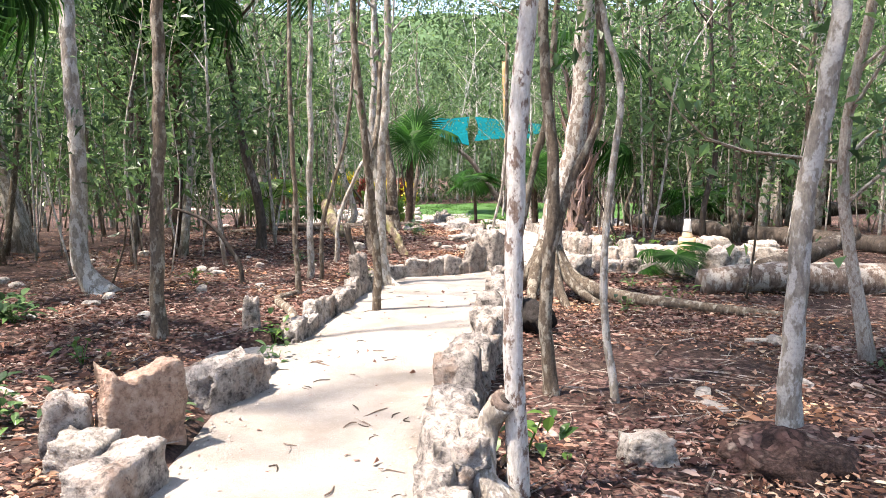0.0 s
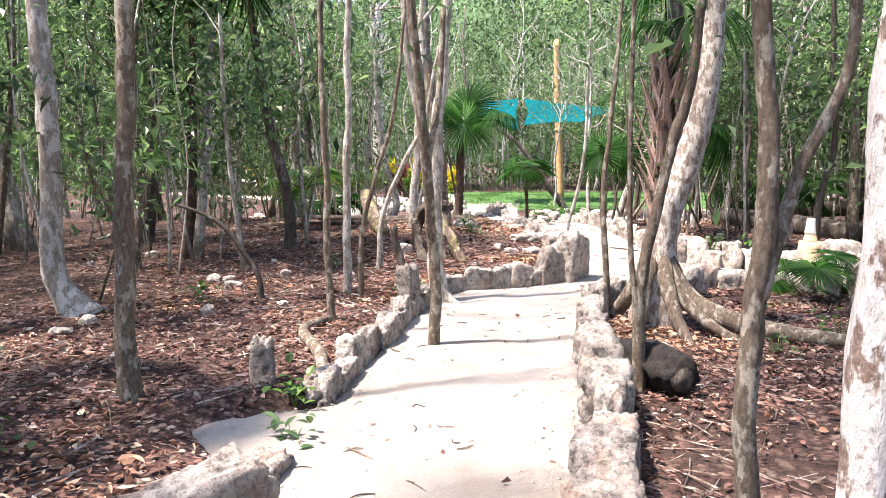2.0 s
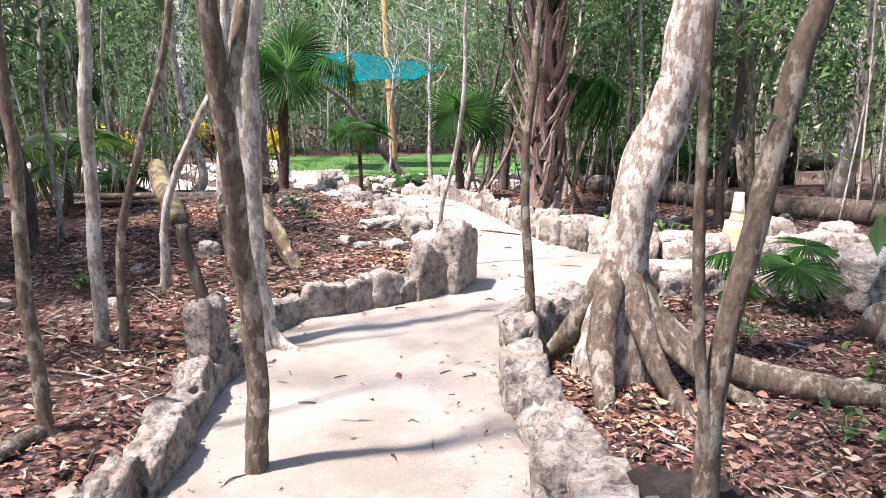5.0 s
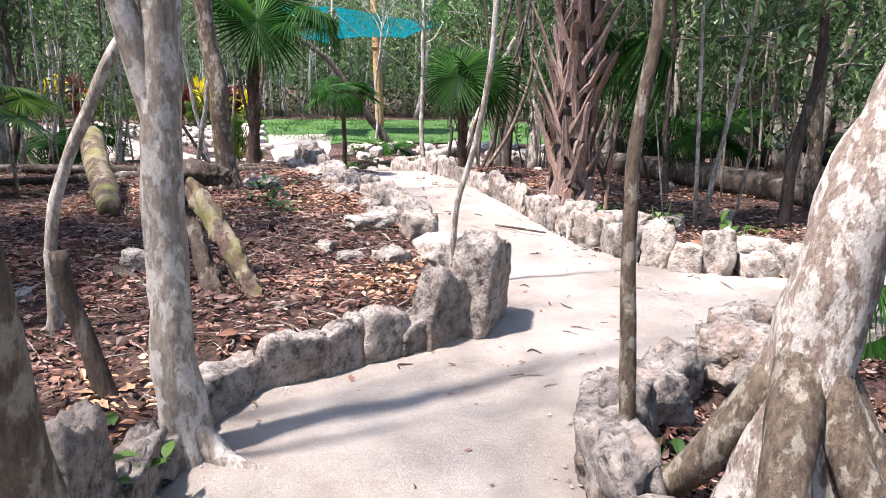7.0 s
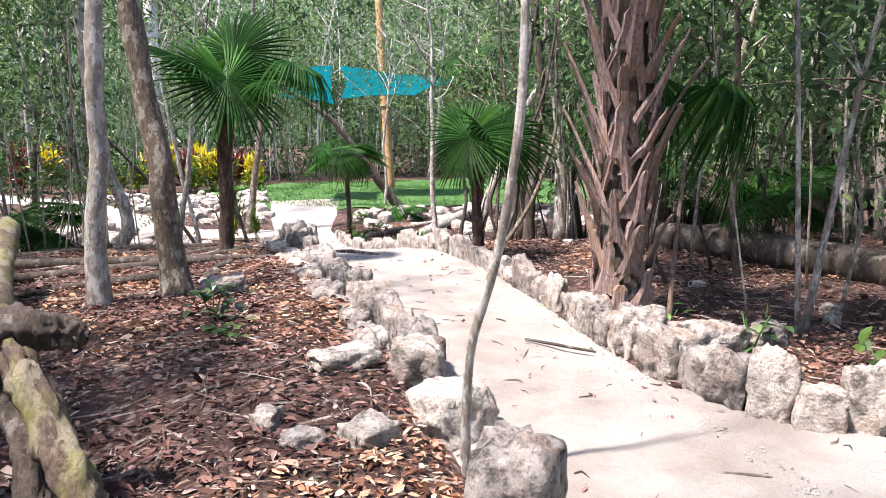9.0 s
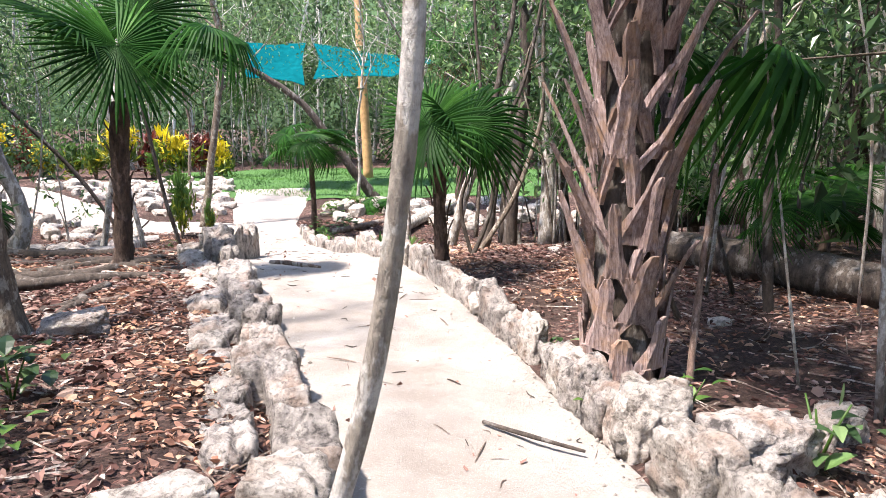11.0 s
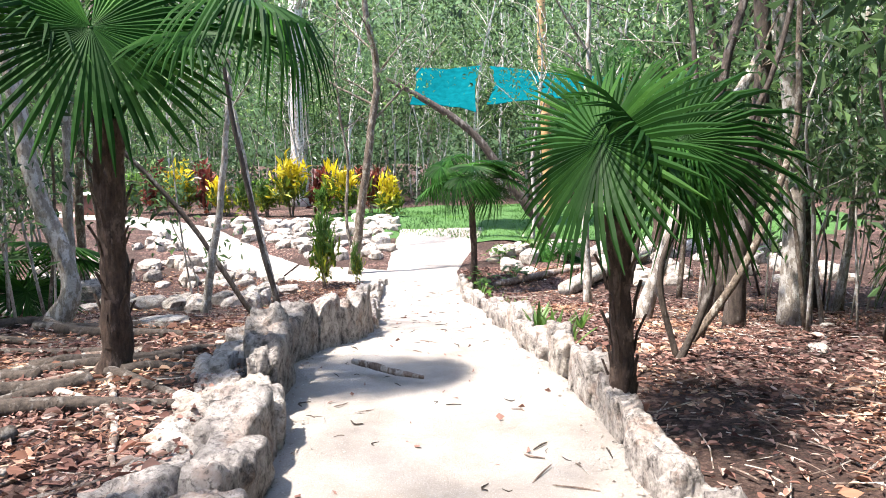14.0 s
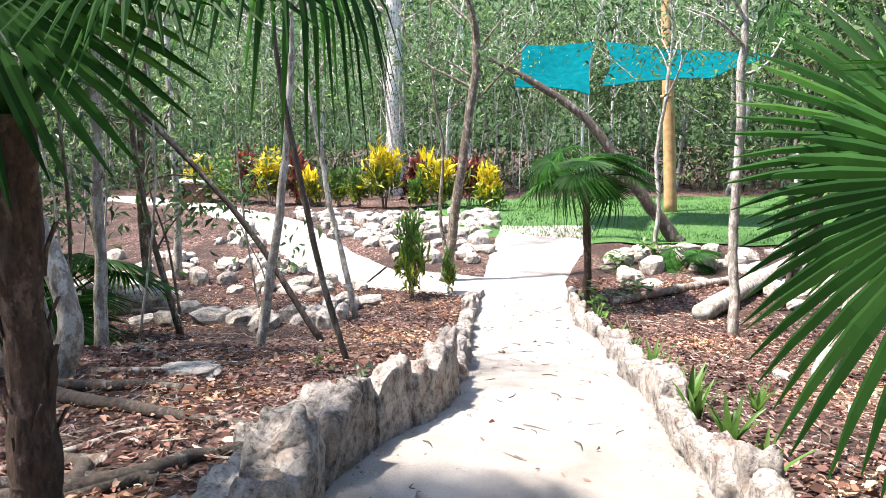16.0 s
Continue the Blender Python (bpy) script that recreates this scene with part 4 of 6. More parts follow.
FANS = [fan_mesh("frond", 1.0, 58, 320, 0.22, 1), fan_mesh("frond", 1.0, 48, 260, 0.8, 2), fan_mesh("frond", 1.0, 56, 335, 0.14, 3)]
FAN_HANG = fan_mesh("frond", 1.0, 22, 200, 1.3, 6)
FAN_DRY = fan_mesh("dead_frond", 1.0, 30, 200, 2.0, 4, M_STRAW)


def frond(parent, start, end, size, fan, face, roll=0.0, name="frond"):
    """A leaf on a stalk from start to end (local to the palm); its blade points along face and hangs from the stalk's end."""
    bm = bmesh.new()
    s, e = Vector(start), Vector(end)
    tube(bm, curve_points([s, (s + e) / 2 + Vector((0, 0, 0.10 * (e - s).length)), e], 5), [0.014 * size + 0.006, 0.008 * size + 0.004], 6, 0.05)
    ob = new(name, fan)
    ob.parent = parent
    y = Vector(face).normalized()
    x = y.cross(Vector((0, 0, 1))).normalized() if abs(y.z) < 0.98 else Vector((1, 0, 0))
    z = x.cross(y)
    m = Matrix((x, y, z)).transposed().to_4x4()
    ob.matrix_basis = Matrix.Translation(e) @ m @ pose(0, 0, 0, 0, roll, 0) @ Matrix.Diagonal((size, size, size, 1))
    stalk = part("stalk", bm, M_FAN if name == "frond" else M_STRAW, ob)
    stalk.matrix_basis = ob.matrix_basis.inverted()


def fan_palm(x, y, height, r, leaves, size, label, seed, bend=(0, 0), skirt=False, group="fan palms"):
    rng = random.Random(seed)
    z0 = ground_z(x, y) - 0.04
    top = thing("fan_palm", Matrix.Translation((x, y, z0)), label, "palm", group)
    bm = bmesh.new()
    tip = Vector((bend[0], bend[1], height))
    line = curve_points([Vector((0, 0, 0)), tip * 0.35 + Vector((0.02, 0, 0)), tip * 0.7, tip], 8)
    tube(bm, line, [r * 1.35, r, r * 0.95, r * 1.1], 14, 0.42, 0.25, seed)
    part("trunk", bm, M_FIBRE, top)
    for k in range(26 if r > 0.055 and height < 2.2 and y < 20 else 0):
        a, z = 2.4 * k, height * (0.10 + 0.86 * k / 26)
        q = line[min(len(line) - 1, int(z / height * (len(line) - 1)))]
        l, w, out = rng.uniform(0.10, 0.22), rng.uniform(0.014, 0.030), rng.uniform(0.05, 0.45)
        v = []
        for t in (0.0, 0.5, 1.0):
            rr, ww = r * 0.98 + out * l * t * t, w * (1 - 0.8 * t)
            for px, pr in ((-ww, rr), (0, rr + 0.012), (ww, rr), (0, rr - 0.006)):
                v.append((q.x + pr * math.cos(a) - px * math.sin(a), q.y + pr * math.sin(a) + px * math.cos(a), z + l * t))
        f = [(i * 4 + j, i * 4 + (j + 1) % 4, i * 4 + 4 + (j + 1) % 4, i * 4 + 4 + j) for i in range(2) for j in range(4)] + [(8, 9, 10, 11)]
        mesh_object("leaf_base", v, f, M_FIBRE, top, smooth_shade=False)
    for k in range(leaves):
        a = 2.4 * k + rng.uniform(-0.3, 0.3)
        lift = 0.95 - 1.25 * k / max(1, leaves - 1)
        d = Vector((math.cos(a), math.sin(a), lift)).normalized()
        l = size * rng.uniform(0.75, 1.15)
        end = tip + d * l
        face = Vector((math.cos(a), math.sin(a), lift * 0.5 - 0.55))
        frond(top, tip - Vector((0, 0, 0.08)), end, size * rng.uniform(0.8, 1.05), FANS[k % 3], face, rng.uniform(-25, 25))
    if skirt:
        for k in range(7):
            a = 0.9 * k
            frond(top, tip - Vector((0, 0, 0.1)), tip + Vector((math.cos(a) * 0.2, math.sin(a) * 0.2, -0.15)), size * 0.7, FAN_DRY, (math.cos(a) * 0.3, math.sin(a) * 0.3, -1), 0, "dead_frond")
    return top


GREEN_PALM = "young green fan palm with a fibrous brown trunk"
p1 = fan_palm(2.14, 17.15, 1.15, 0.060, 0, 0.62, "fan palm with broad pleated leaves leaning over the path", 41, (-0.04, -0.02))
frond(p1, (-0.04, -0.02, 1.1), (-0.16, -0.28, 1.52), 0.68, FANS[2], (-0.35, -0.30, -0.9), 6)
frond(p1, (-0.04, -0.02, 1.1), (0.02, -0.20, 1.58), 0.64, FANS[0], (0.5, -0.25, -0.6), -14)
frond(p1, (-0.04, -0.02, 1.1), (0.26, 0.02, 1.52), 0.72, FANS[1], (0.75, 0.1, 0.75), 55)
frond(p1, (-0.04, -0.02, 1.1), (-0.05, 0.18, 1.56), 0.55, FANS[2], (0.05, 0.45, 0.9), 0)
frond(p1, (-0.04, -0.02, 1.1), (0.25, 0.2, 1.45), 0.55, FANS[1], (0.8, 0.5, -0.5), 0)
fan_palm(1.15, 26.3, 1.95, 0.055, 12, 0.60, GREEN_PALM, 42)
pl = fan_palm(-0.82, 17.5, 1.55, 0.072, 1, 0.62, "tall fan palm with drooping pleated leaves over the roots", 43, (0.08, 0.0))
frond(pl, (0.08, 0, 1.5), (0.15, -0.25, 2.02), 0.80, FANS[2], (0.25, -0.35, -0.85), 5)
frond(pl, (0.08, 0, 1.5), (0.85, 0.25, 2.25), 0.70, FANS[1], (0.9, 0.1, -0.28), 8)
frond(pl, (0.08, 0, 1.5), (-0.25, 0.0, 2.15), 0.75, FANS[0], (-0.8, -0.2, 0.5), 0)
frond(pl, (0.08, 0, 1.5), (0.2, 0.3, 2.35), 0.75, FANS[0], (0.3, 0.3, 0.8), 20)
fan_palm(-4.4, 22.0, 0.5, 0.03, 8, 0.78, "low bluish-green fan palm", 44)
lime = fan_palm(-3.6, 15.5, 0.8, 0.05, 8, 0.52, "bright green fan palm among thin trunks", 45)
# lime copies of the fans put the sunlight on this palm into its colour
SUNLIT_FANS = {}
for ob in lime.children:
    if ob.name.startswith("frond"):
        if ob.data.name not in SUNLIT_FANS:
            SUNLIT_FANS[ob.data.name] = ob.data.copy()
            SUNLIT_FANS[ob.data.name].materials[0] = M_LEAF_LIME
        ob.data = SUNLIT_FANS[ob.data.name]
fan_palm(5.6, 16.6, 0.6, 0.05, 7, 0.5, "small dark green fan palm beside the fallen log", 46)
fan_palm(6.6, 17.5, 0.7, 0.05, 7, 0.5, "small dark green fan palm beside the fallen log", 47)
fan_palm(2.9, 28.9, 0.15, 0.03, 8, 0.42, "low cycad-like fan palm by the lawn", 48)
fan_palm(3.1, 10.0, 0.2, 0.025, 6, 0.42, "low fan palm at the fork", 49)
pa = fan_palm(-4.2, 11.6, 4.1, 0.06, 4, 1.0, "tall fan palm with hanging green leaves", 50, (0.2, 0.0))
for e, fz in (((0.80, -0.2, 4.0), (0.25, -0.15, -0.9)), ((1.95, 0.9, 4.75), (0.4, 0.0, -0.9)), ((-0.3, -0.7, 4.1), (-0.2, -0.4, -0.9)), ((0.3, 0.5, 4.1), (0.1, 0.3, -0.9))):
    frond(pa, (0.2, 0.0, 4.05), e, 1.0, FANS[1], fz, 5)
pb = fan_palm(-3.75, 5.5, 2.7, 0.07, 3, 0.7, "tall fan palm with hanging green leaves", 51, (0.1, 0.0))
for e, fz in (((0.60, 0.05, 2.95), (0.2, -0.1, -0.9)), ((-0.3, -0.3, 2.9), (-0.3, -0.2, -0.8)), ((0.3, 0.6, 3.1), (0.2, 0.4, -0.8))):
    frond(pb, (0.1, 0.0, 2.65), e, 0.75, FANS[1], fz, 5)
fan_palm(5.0, 29.0, 4.2, 0.10, 9, 0.8, "tall palm with a skirt of dead fronds", 54, (0, 0), True)
fan_palm(6.3, 20.8, 0.8, 0.05, 7, 0.6, GREEN_PALM, 55)


def boot_palm(x, y):
    """The big palm whose trunk is clad in old split leaf bases."""
    top = thing("cabbage_palm", Matrix.Translation((x, y, -0.05)), "thick palm trunk clad in split dry brown leaf bases", "palm")
    bm = bmesh.new()
    tube(bm, curve_points([Vector((0, 0, 0)), Vector((-0.02, 0, 0.9)), Vector((0.0, 0, 1.9)), Vector((0.08, 0, 3.6)), Vector((0.1, 0, 5.5))], 7), [0.20, 0.15, 0.13, 0.12, 0.11], 18, 0.14, 0.25, 3)
    part("trunk", bm, M_BARK_DARK, top)
    rng = random.Random(8)
    for k in range(72):
        a = 2.399963 * k
        z = -0.10 + 2.95 * (k / 72) ** 1.12
        tall = smooth(z, 0.15, 0.65)
        l = rng.uniform(0.24, 0.36) + tall * rng.uniform(0.2, 0.62)
        foot_w = rng.uniform(0.10, 0.135) * (1.3 - 0.35 * tall)
        strap = foot_w * rng.uniform(0.32, 0.46)
        lean = 0.12 + tall * rng.uniform(0.08, 0.44)
        sway = rng.uniform(-0.10, 0.34) * (0.4 + 0.6 * tall)
        core = 0.215 - 0.05 * smooth(z, 0.0, 0.9)
        split = tall * rng.uniform(0.25, 0.42) * (rng.random() < 0.75)
        v, f = [], []

        def ribbon(t0, t1, left, right, steps):
            """A channelled strip between two edges given along the leaf base."""
            base = len(v)
            for i in range(steps + 1):
                t = t0 + (t1 - t0) * i / steps
                lo, hi = left(t), right(t)
                rag = rng.uniform(-0.004, 0.004)
                out = core + lean * l * t ** 1.25 + 0.012 * (1 - t)
                thick = 0.020 * (1 - 0.45 * t)
                for u, d in ((0.0, -0.006), (0.22, thick), (0.5, thick * 0.55), (0.78, thick), (1.0, -0.006), (0.5, -thick * 0.8)):
                    px = lo + (hi - lo) * u + sway * l * t + rag
                    pr = out + d - 0.35 * px * px / core
                    v.append((pr * math.cos(a) - px * math.sin(a), pr * math.sin(a) + px * math.cos(a), z + l * t * (1 - 0.12 * lean * t) + rng.uniform(-0.004, 0.004)))
            for i in range(steps):
                for j in range(6):
                    p, q = base + i * 6 + j, base + i * 6 + (j + 1) % 6
                    f.append((p, q, q + 6, p + 6))
            f.append(tuple(base + steps * 6 + j for j in range(6)))
            f.append(tuple(base + j for j in range(5, -1, -1)))

        def half(t):
            return strap + (foot_w - strap) * (1 - smooth(t, 0.0, 0.62))

        if split:
            ribbon(0.0, split, lambda t: -half(t) * 1.15, lambda t: -foot_w * 0.62 * (1 - t / split) ** 0.8 - 0.001, 4)
            ribbon(0.0, split, lambda t: foot_w * 0.62 * (1 - t / split) ** 0.8 + 0.001, lambda t: half(t) * 1.15, 4)
        ribbon(split * 0.92, 1.0, lambda t: -half(t) * (1 if t < 0.9 else 0.35), lambda t: half(t) * (1 if t < 0.9 else 0.55), 7)
        mesh_object("leaf_base", v, f, M_SPLIT, top, smooth_shade=False)
    for k, (a, el, ln, fz) in enumerate(((0.15, 0.35, 1.05, -0.55), (-0.35, 0.45, 0.95, -0.6), (0.9, 0.6, 1.0, -0.3), (5.0, 0.9, 1.2, -0.1), (1.4, 1.2, 1.2, 0.3), (4.4, 1.3, 1.3, 0.4))):
        z = 1.75 if k < 3 else 3.1
        s = Vector((0.15 * math.cos(a), 0.15 * math.sin(a), z - 0.35))
        e = Vector((math.cos(a) * ln * 0.75, math.sin(a) * ln * 0.75, z + el * 0.5))
        frond(top, s, e, 0.60 if k < 3 else 0.85, FAN_HANG if k < 3 else FANS[1], (math.cos(a), math.sin(a), fz), 10)

    # unseen crown of fronds overhead, added to shade the ground beside the palm
    for k in range(5):
        a = 2.4 * k
        el = 1.0 - 0.16 * k
        frond(top, (0.1, 0, 5.45), (0.1 + math.cos(a) * 1.0, math.sin(a) * 1.0, 5.5 + el * 0.9), 1.0, FANS[1], (math.cos(a), math.sin(a), el - 0.6), 0)


boot_palm(2.60, 14.10)


# ---- fallen wood ----
def log(name, ctrl, radii, mat, label, seg=14, rough=0.14, flat=1.0):
    foot = Vector(ctrl[0])
    bm = bmesh.new()
    gnarled = rough >= 0.5
    skin = tube(bm, curve_points([Vector(c) - foot for c in ctrl], 18 if gnarled else 8), radii, 24 if gnarled else seg, rough, 0, foot.x, flat)
    if gnarled:
        # ridged, peeling bark
        bm.normal_update()
        for v in skin:
            q = v.co
            ridge = abs(noise.noise((q.x * 26, q.y * 26, q.z * 9))) - 0.25
            v.co = q + v.normal * (0.030 * ridge + 0.014 * noise.noise(q * 60))
    ob = part(name, bm, mat, None)
    ob.matrix_basis = Matrix.Translation(foot)
    return tagged(ob, label, "fallen log" if name == "fallen_log" else "root")


def floor_log(name, line, radii, mat, label, sink=0.3, seg=12):
    if name == "surface_root":
        line = [(a, b, 0.0) for a, b, _ in curve_points([(u, v, 0) for u, v, _ in line], 3)]
        line = [(u + 0.22 * bumps(u, v, 1.6, 4.4) + 0.05 * bumps(u, v, 5.0, 2.1), v + 0.22 * bumps(u, v, 1.6, 8.8) + 0.05 * bumps(u, v, 5.0, 6.1), -0.3 * radii[0] * abs(bumps(u, v, 2.2, 1.9))) for u, v, _ in line]
        radii = [radii[0] * (0.8 - 0.5 * k / len(line)) for k in range(len(line))]
    return log(name, [(x, y, ground_z(x, y) + r * (1 - sink) + dz) for (x, y, dz), r in zip(line, radii)], radii, mat, label, seg)


floor_log("fallen_log", [(3.1, 8.8, 0), (4.0, 8.9, 0.05), (5.4, 8.8, 0), (7.5, 8.9, 0)], (0.17, 0.19, 0.20, 0.18), M_DEAD, "split rotten log with torn brown bark")
floor_log("fallen_log", [(4.6, 17.6, 0), (5.2, 16.2, 0), (5.8, 14.9, 0), (6.6, 13.0, 0), (7.5, 11.5, 0)], (0.20, 0.20, 0.19, 0.18, 0.17), M_BARK_DARK, "long dark fallen trunk lying on the leaves")
floor_log("fallen_log", [(6.5, 22.5, 0.3), (9.0, 21.0, 0.35), (12.0, 20.5, 0.5)], (0.24, 0.22, 0.2), M_BARK_DARK, "fallen trunk propped among the trees")
floor_log("fallen_log", [(4.2, 10.6 - 0.9, 0.0), (4.9, 9.9, 0.25), (5.7, 10.2, 0.55)], (0.14, 0.13, 0.10), M_BARK_DARK, "dark broken trunk leaning on rocks")
floor_log("fallen_log", [(-2.45, 15.6, 0.5), (-2.25, 14.8, 0.3), (-2.0, 14.0, 0.08), (-1.85, 13.4, 0)], (0.12, 0.125, 0.12, 0.085), M_BARK_MOSS, "mossy yellow-green fallen trunk with a broken end")
log("fallen_log", [(-0.97, 11.04, 0.03), (-1.10, 11.30, 0.34), (-1.16, 11.5, 0.62), (-1.02, 11.47, 0.82), (-0.78, 11.42, 0.85), (-0.70, 11.40, 0.80)], (0.062, 0.06, 0.065, 0.075, 0.06, 0.03), M_BARK_DARK, "arched dead root with peeling dark bark", 16, 0.6)
log("fallen_log", [(-0.48, 10.88, 0.06), (-0.66, 11.08, 0.36), (-0.90, 11.35, 0.76), (-1.05, 11.5, 0.80)], (0.05, 0.068, 0.06, 0.03), M_BARK_MOSS, "dead limb propped on the arched root", 16, 0.5)
log("fallen_log", [(-0.72, 11.02, 0.04), (-0.84, 11.22, 0.30), (-1.0, 11.5, 0.66)], (0.065, 0.06, 0.04), M_BARK_DARK, "charred short dead limb", 16, 0.6)
log("fallen_log", [(-0.95, 11.05, 0.06), (-1.12, 11.22, 0.14), (-1.45, 11.62, 0.20)], (0.04, 0.055, 0.04), M_BARK_DARK, "short rotten limb at the arched root's foot", 14, 0.6)
floor_log("fallen_log", [(-4.5, 15.8, 0), (-2.5, 16.3, 0), (-0.9, 16.7, 0), (-0.1, 16.9, 0)], (0.05, 0.055, 0.05, 0.03), M_BARK_DARK, "dark thin fallen branch on the bank")
floor_log("fallen_log", [(-4.0, 17.2, 0), (-2.0, 17.0, 0), (0.0, 17.4, 0)], (0.06, 0.06, 0.04), M_BARK_DARK, "dark fallen branch on the bank")
floor_log("fallen_log", [(1.55, 26.4, 0), (2.6, 27.2, 0), (3.6, 28.0, 0.05)], (0.06, 0.07, 0.06), M_DEAD, "bleached branch lying by the palms")
floor_log("fallen_log", [(2.7, 25.6, 0), (3.9, 27.6, 0.1), (5.2, 29.6, 0.1)], (0.13, 0.14, 0.12), M_BARK_GREY, "bleached grey fallen trunk by the lawn")
floor_log("fallen_log", [(-1.35, 6.6, 0.02), (-1.45, 6.95, 0.04), (-1.72, 7.6, 0.02), (-1.6, 8.0, 0)], (0.04, 0.045, 0.04, 0.03), M_BARK, "crooked surface root at the sapling's foot")
ROOT = "long bare root snaking over the leaf litter"
def surface_root(r, *line):
    floor_log("surface_root", [(x, y, 0) for x, y in line], [r], M_BARK_DARK if r > 0.045 else M_DEAD, ROOT, 0.25, 9)


surface_root(0.05, (-0.85, 17.5), (-0.55, 17.2), (-0.2, 17.0))
surface_root(0.055, (-0.9, 17.6), (-1.6, 17.5), (-2.2, 17.1), (-3.0, 17.3))
surface_root(0.06, (-0.95, 17.6), (-0.7, 18.3), (-0.4, 18.7))
surface_root(0.075, (-2.5, 19.6), (-1.9, 19.1), (-1.2, 18.85), (-0.55, 18.8))
surface_root(0.07, (-2.4, 19.3), (-1.9, 19.5), (-1.4, 19.6))
surface_root(0.08, (-2.5, 19.7), (-3.2, 19.2), (-4.0, 19.4))
surface_root(0.09, (-5.4, 24.7), (-4.4, 24.9), (-3.2, 24.7))
surface_root(0.05, (-2.8, 20.9), (-2.0, 20.7), (-1.3, 21.0))
surface_root(0.03, (-0.5, 16.0), (-1.2, 15.5), (-2.2, 15.6))
surface_root(0.035, (2.6, 6.4), (3.4, 6.0), (4.4, 6.1))
surface_root(0.04, (-0.9, 17.4), (-1.5, 16.9), (-2.3, 16.6))
surface_root(0.055, (-0.95, 17.7), (-1.6, 18.2), (-2.5, 18.1))
surface_root(0.03, (-0.75, 17.4), (-0.6, 16.8), (-0.75, 16.2))
surface_root(0.02, (-1.0, 16.0), (-0.6, 15.8), (-0.2, 16.1))
surface_root(0.03, (-1.6, 17.6), (-1.1, 18.6), (-0.5, 19.2))
surface_root(0.04, (-2.4, 19.9), (-1.8, 20.3), (-1.0, 20.2))
surface_root(0.06, (-3.4, 18.3), (-2.5, 18.7), (-1.6, 18.5))
surface_root(0.03, (-0.9, 15.0), (-0.75, 14.6), (-0.35, 14.5))
surface_root(0.035, (-1.05, 15.1), (-1.6, 14.9), (-2.2, 15.2))
surface_root(0.018, (-0.2, 14.7), (-0.7, 14.3), (-1.0, 13.7))
surface_root(0.03, (-2.3, 4.2), (-2.9, 4.5), (-3.4, 4.9))

rr = random.Random(91)
for k in range(16):
    a = rr.uniform(0, 6.28)
    x0, y0 = -0.9 + rr.uniform(-0.7, 0.3), 17.2 + rr.uniform(-1.4, 1.2)
    l = rr.uniform(0.6, 1.6)
    pts = [(x0 + math.cos(a) * l * q, y0 + math.sin(a) * l * q * 0.8) for q in (0.0, 0.5, 1.0)]
    if min(off_path(*q) for q in pts) > 0.45:
        surface_root(rr.uniform(0.025, 0.075), *pts)

log("dead_stalk", [(2.93, 13.92, 0.0), (2.98, 13.96, 0.6), (3.06, 14.0, 1.3)], (0.024, 0.02, 0.014), M_BOOT, "dry brown palm stalk leaning beside the trunk", 8, 0.25)
# bent cut stump beside the path
stump = thing("stump", Matrix.Translation((0.22, 3.12, -0.05)), "bent grey stump with a hollow cut end", "stump")
bm = bmesh.new()
tube(bm, curve_points([Vector((0.05, 0.08, 0)), Vector((-0.05, 0.12, 0.16)), Vector((-0.02, 0.22, 0.36)), Vector((0.05, 0.16, 0.50))], 6), [0.085, 0.065, 0.058, 0.060], 14, 0.28, 0.4, 2)
part("stem", bm, M_BARK_GREY, stump)
bm = bmesh.new()
tube(bm, [Vector((0.043, 0.168, 0.485)), Vector((0.056, 0.151, 0.512)), Vector((0.058, 0.148, 0.517))], [0.058, 0.06, 0.034], 14, 0.1)
part("rim", bm, M_DEAD, stump, "pale cut rim")
# solid dark disc on the cut end, standing in for the shade inside it
bm = bmesh.new()
tube(bm, [Vector((0.0575, 0.149, 0.515)), Vector((0.060, 0.146, 0.521))], [0.026, 0.026], 12, 0.1)
part("hollow", bm, M_BARK_DARK, stump, "dark disc in place of the shaded hollow")
# soil mound at the foot of the leaning grey tree
bm = bmesh.new()
bmesh.ops.create_icosphere(bm, subdivisions=4, radius=1)
for v in bm.verts:
    k = 1 + 0.25 * noise.noise(v.co * 2.2) + 0.07 * noise.noise(v.co * 7)
    v.co = Vector((v.co.x * 0.34 * k, v.co.y * 0.30 * k, v.co.z * 0.17 * k))
ob = part("soil_mound", bm, M_LITTER, None)
ob.matrix_basis = pose(1.80, 3.72, -0.02)
tagged(ob, "low mound of red-brown soil at a tree's foot", "mound")
# black rotten wood behind the border
hollow = thing("rotten_log", pose(0.80, 6.72, 0.0), "black rotten hollow log beside the border stones", "fallen log")
bm = bmesh.new()
skin = tube(bm, curve_points([Vector((-0.16, 0.34, 0.10)), Vector((-0.06, 0.12, 0.13)), Vector((0.05, -0.08, 0.12)), Vector((0.10, -0.17, 0.11))], 12), [0.11, 0.13, 0.125, 0.115], 24, 0.4)
bm.normal_update()
for v in skin:
    v.co += v.normal * (0.04 * abs(noise.noise((v.co.x * 24, v.co.y * 10, v.co.z * 24))) + 0.012 * noise.noise(v.co * 60))
part("bark", bm, M_CHAR, hollow)
bm = bmesh.new()
tube(bm, [Vector((0.098, -0.172, 0.11)), Vector((0.108, -0.194, 0.109))], [0.085, 0.080], 18, 0.2)
part("hollow", bm, M_BARK_DARK, hollow, "brown rotten core")
bm = bmesh.new()
tube(bm, curve_points([Vector((0.02, 0.30, 0.05)), Vector((0.10, 0.14, 0.14)), Vector((0.20, 0.02, 0.06))], 8), [0.06, 0.075, 0.04], 16, 0.5)
part("slab", bm, M_CHAR, hollow)

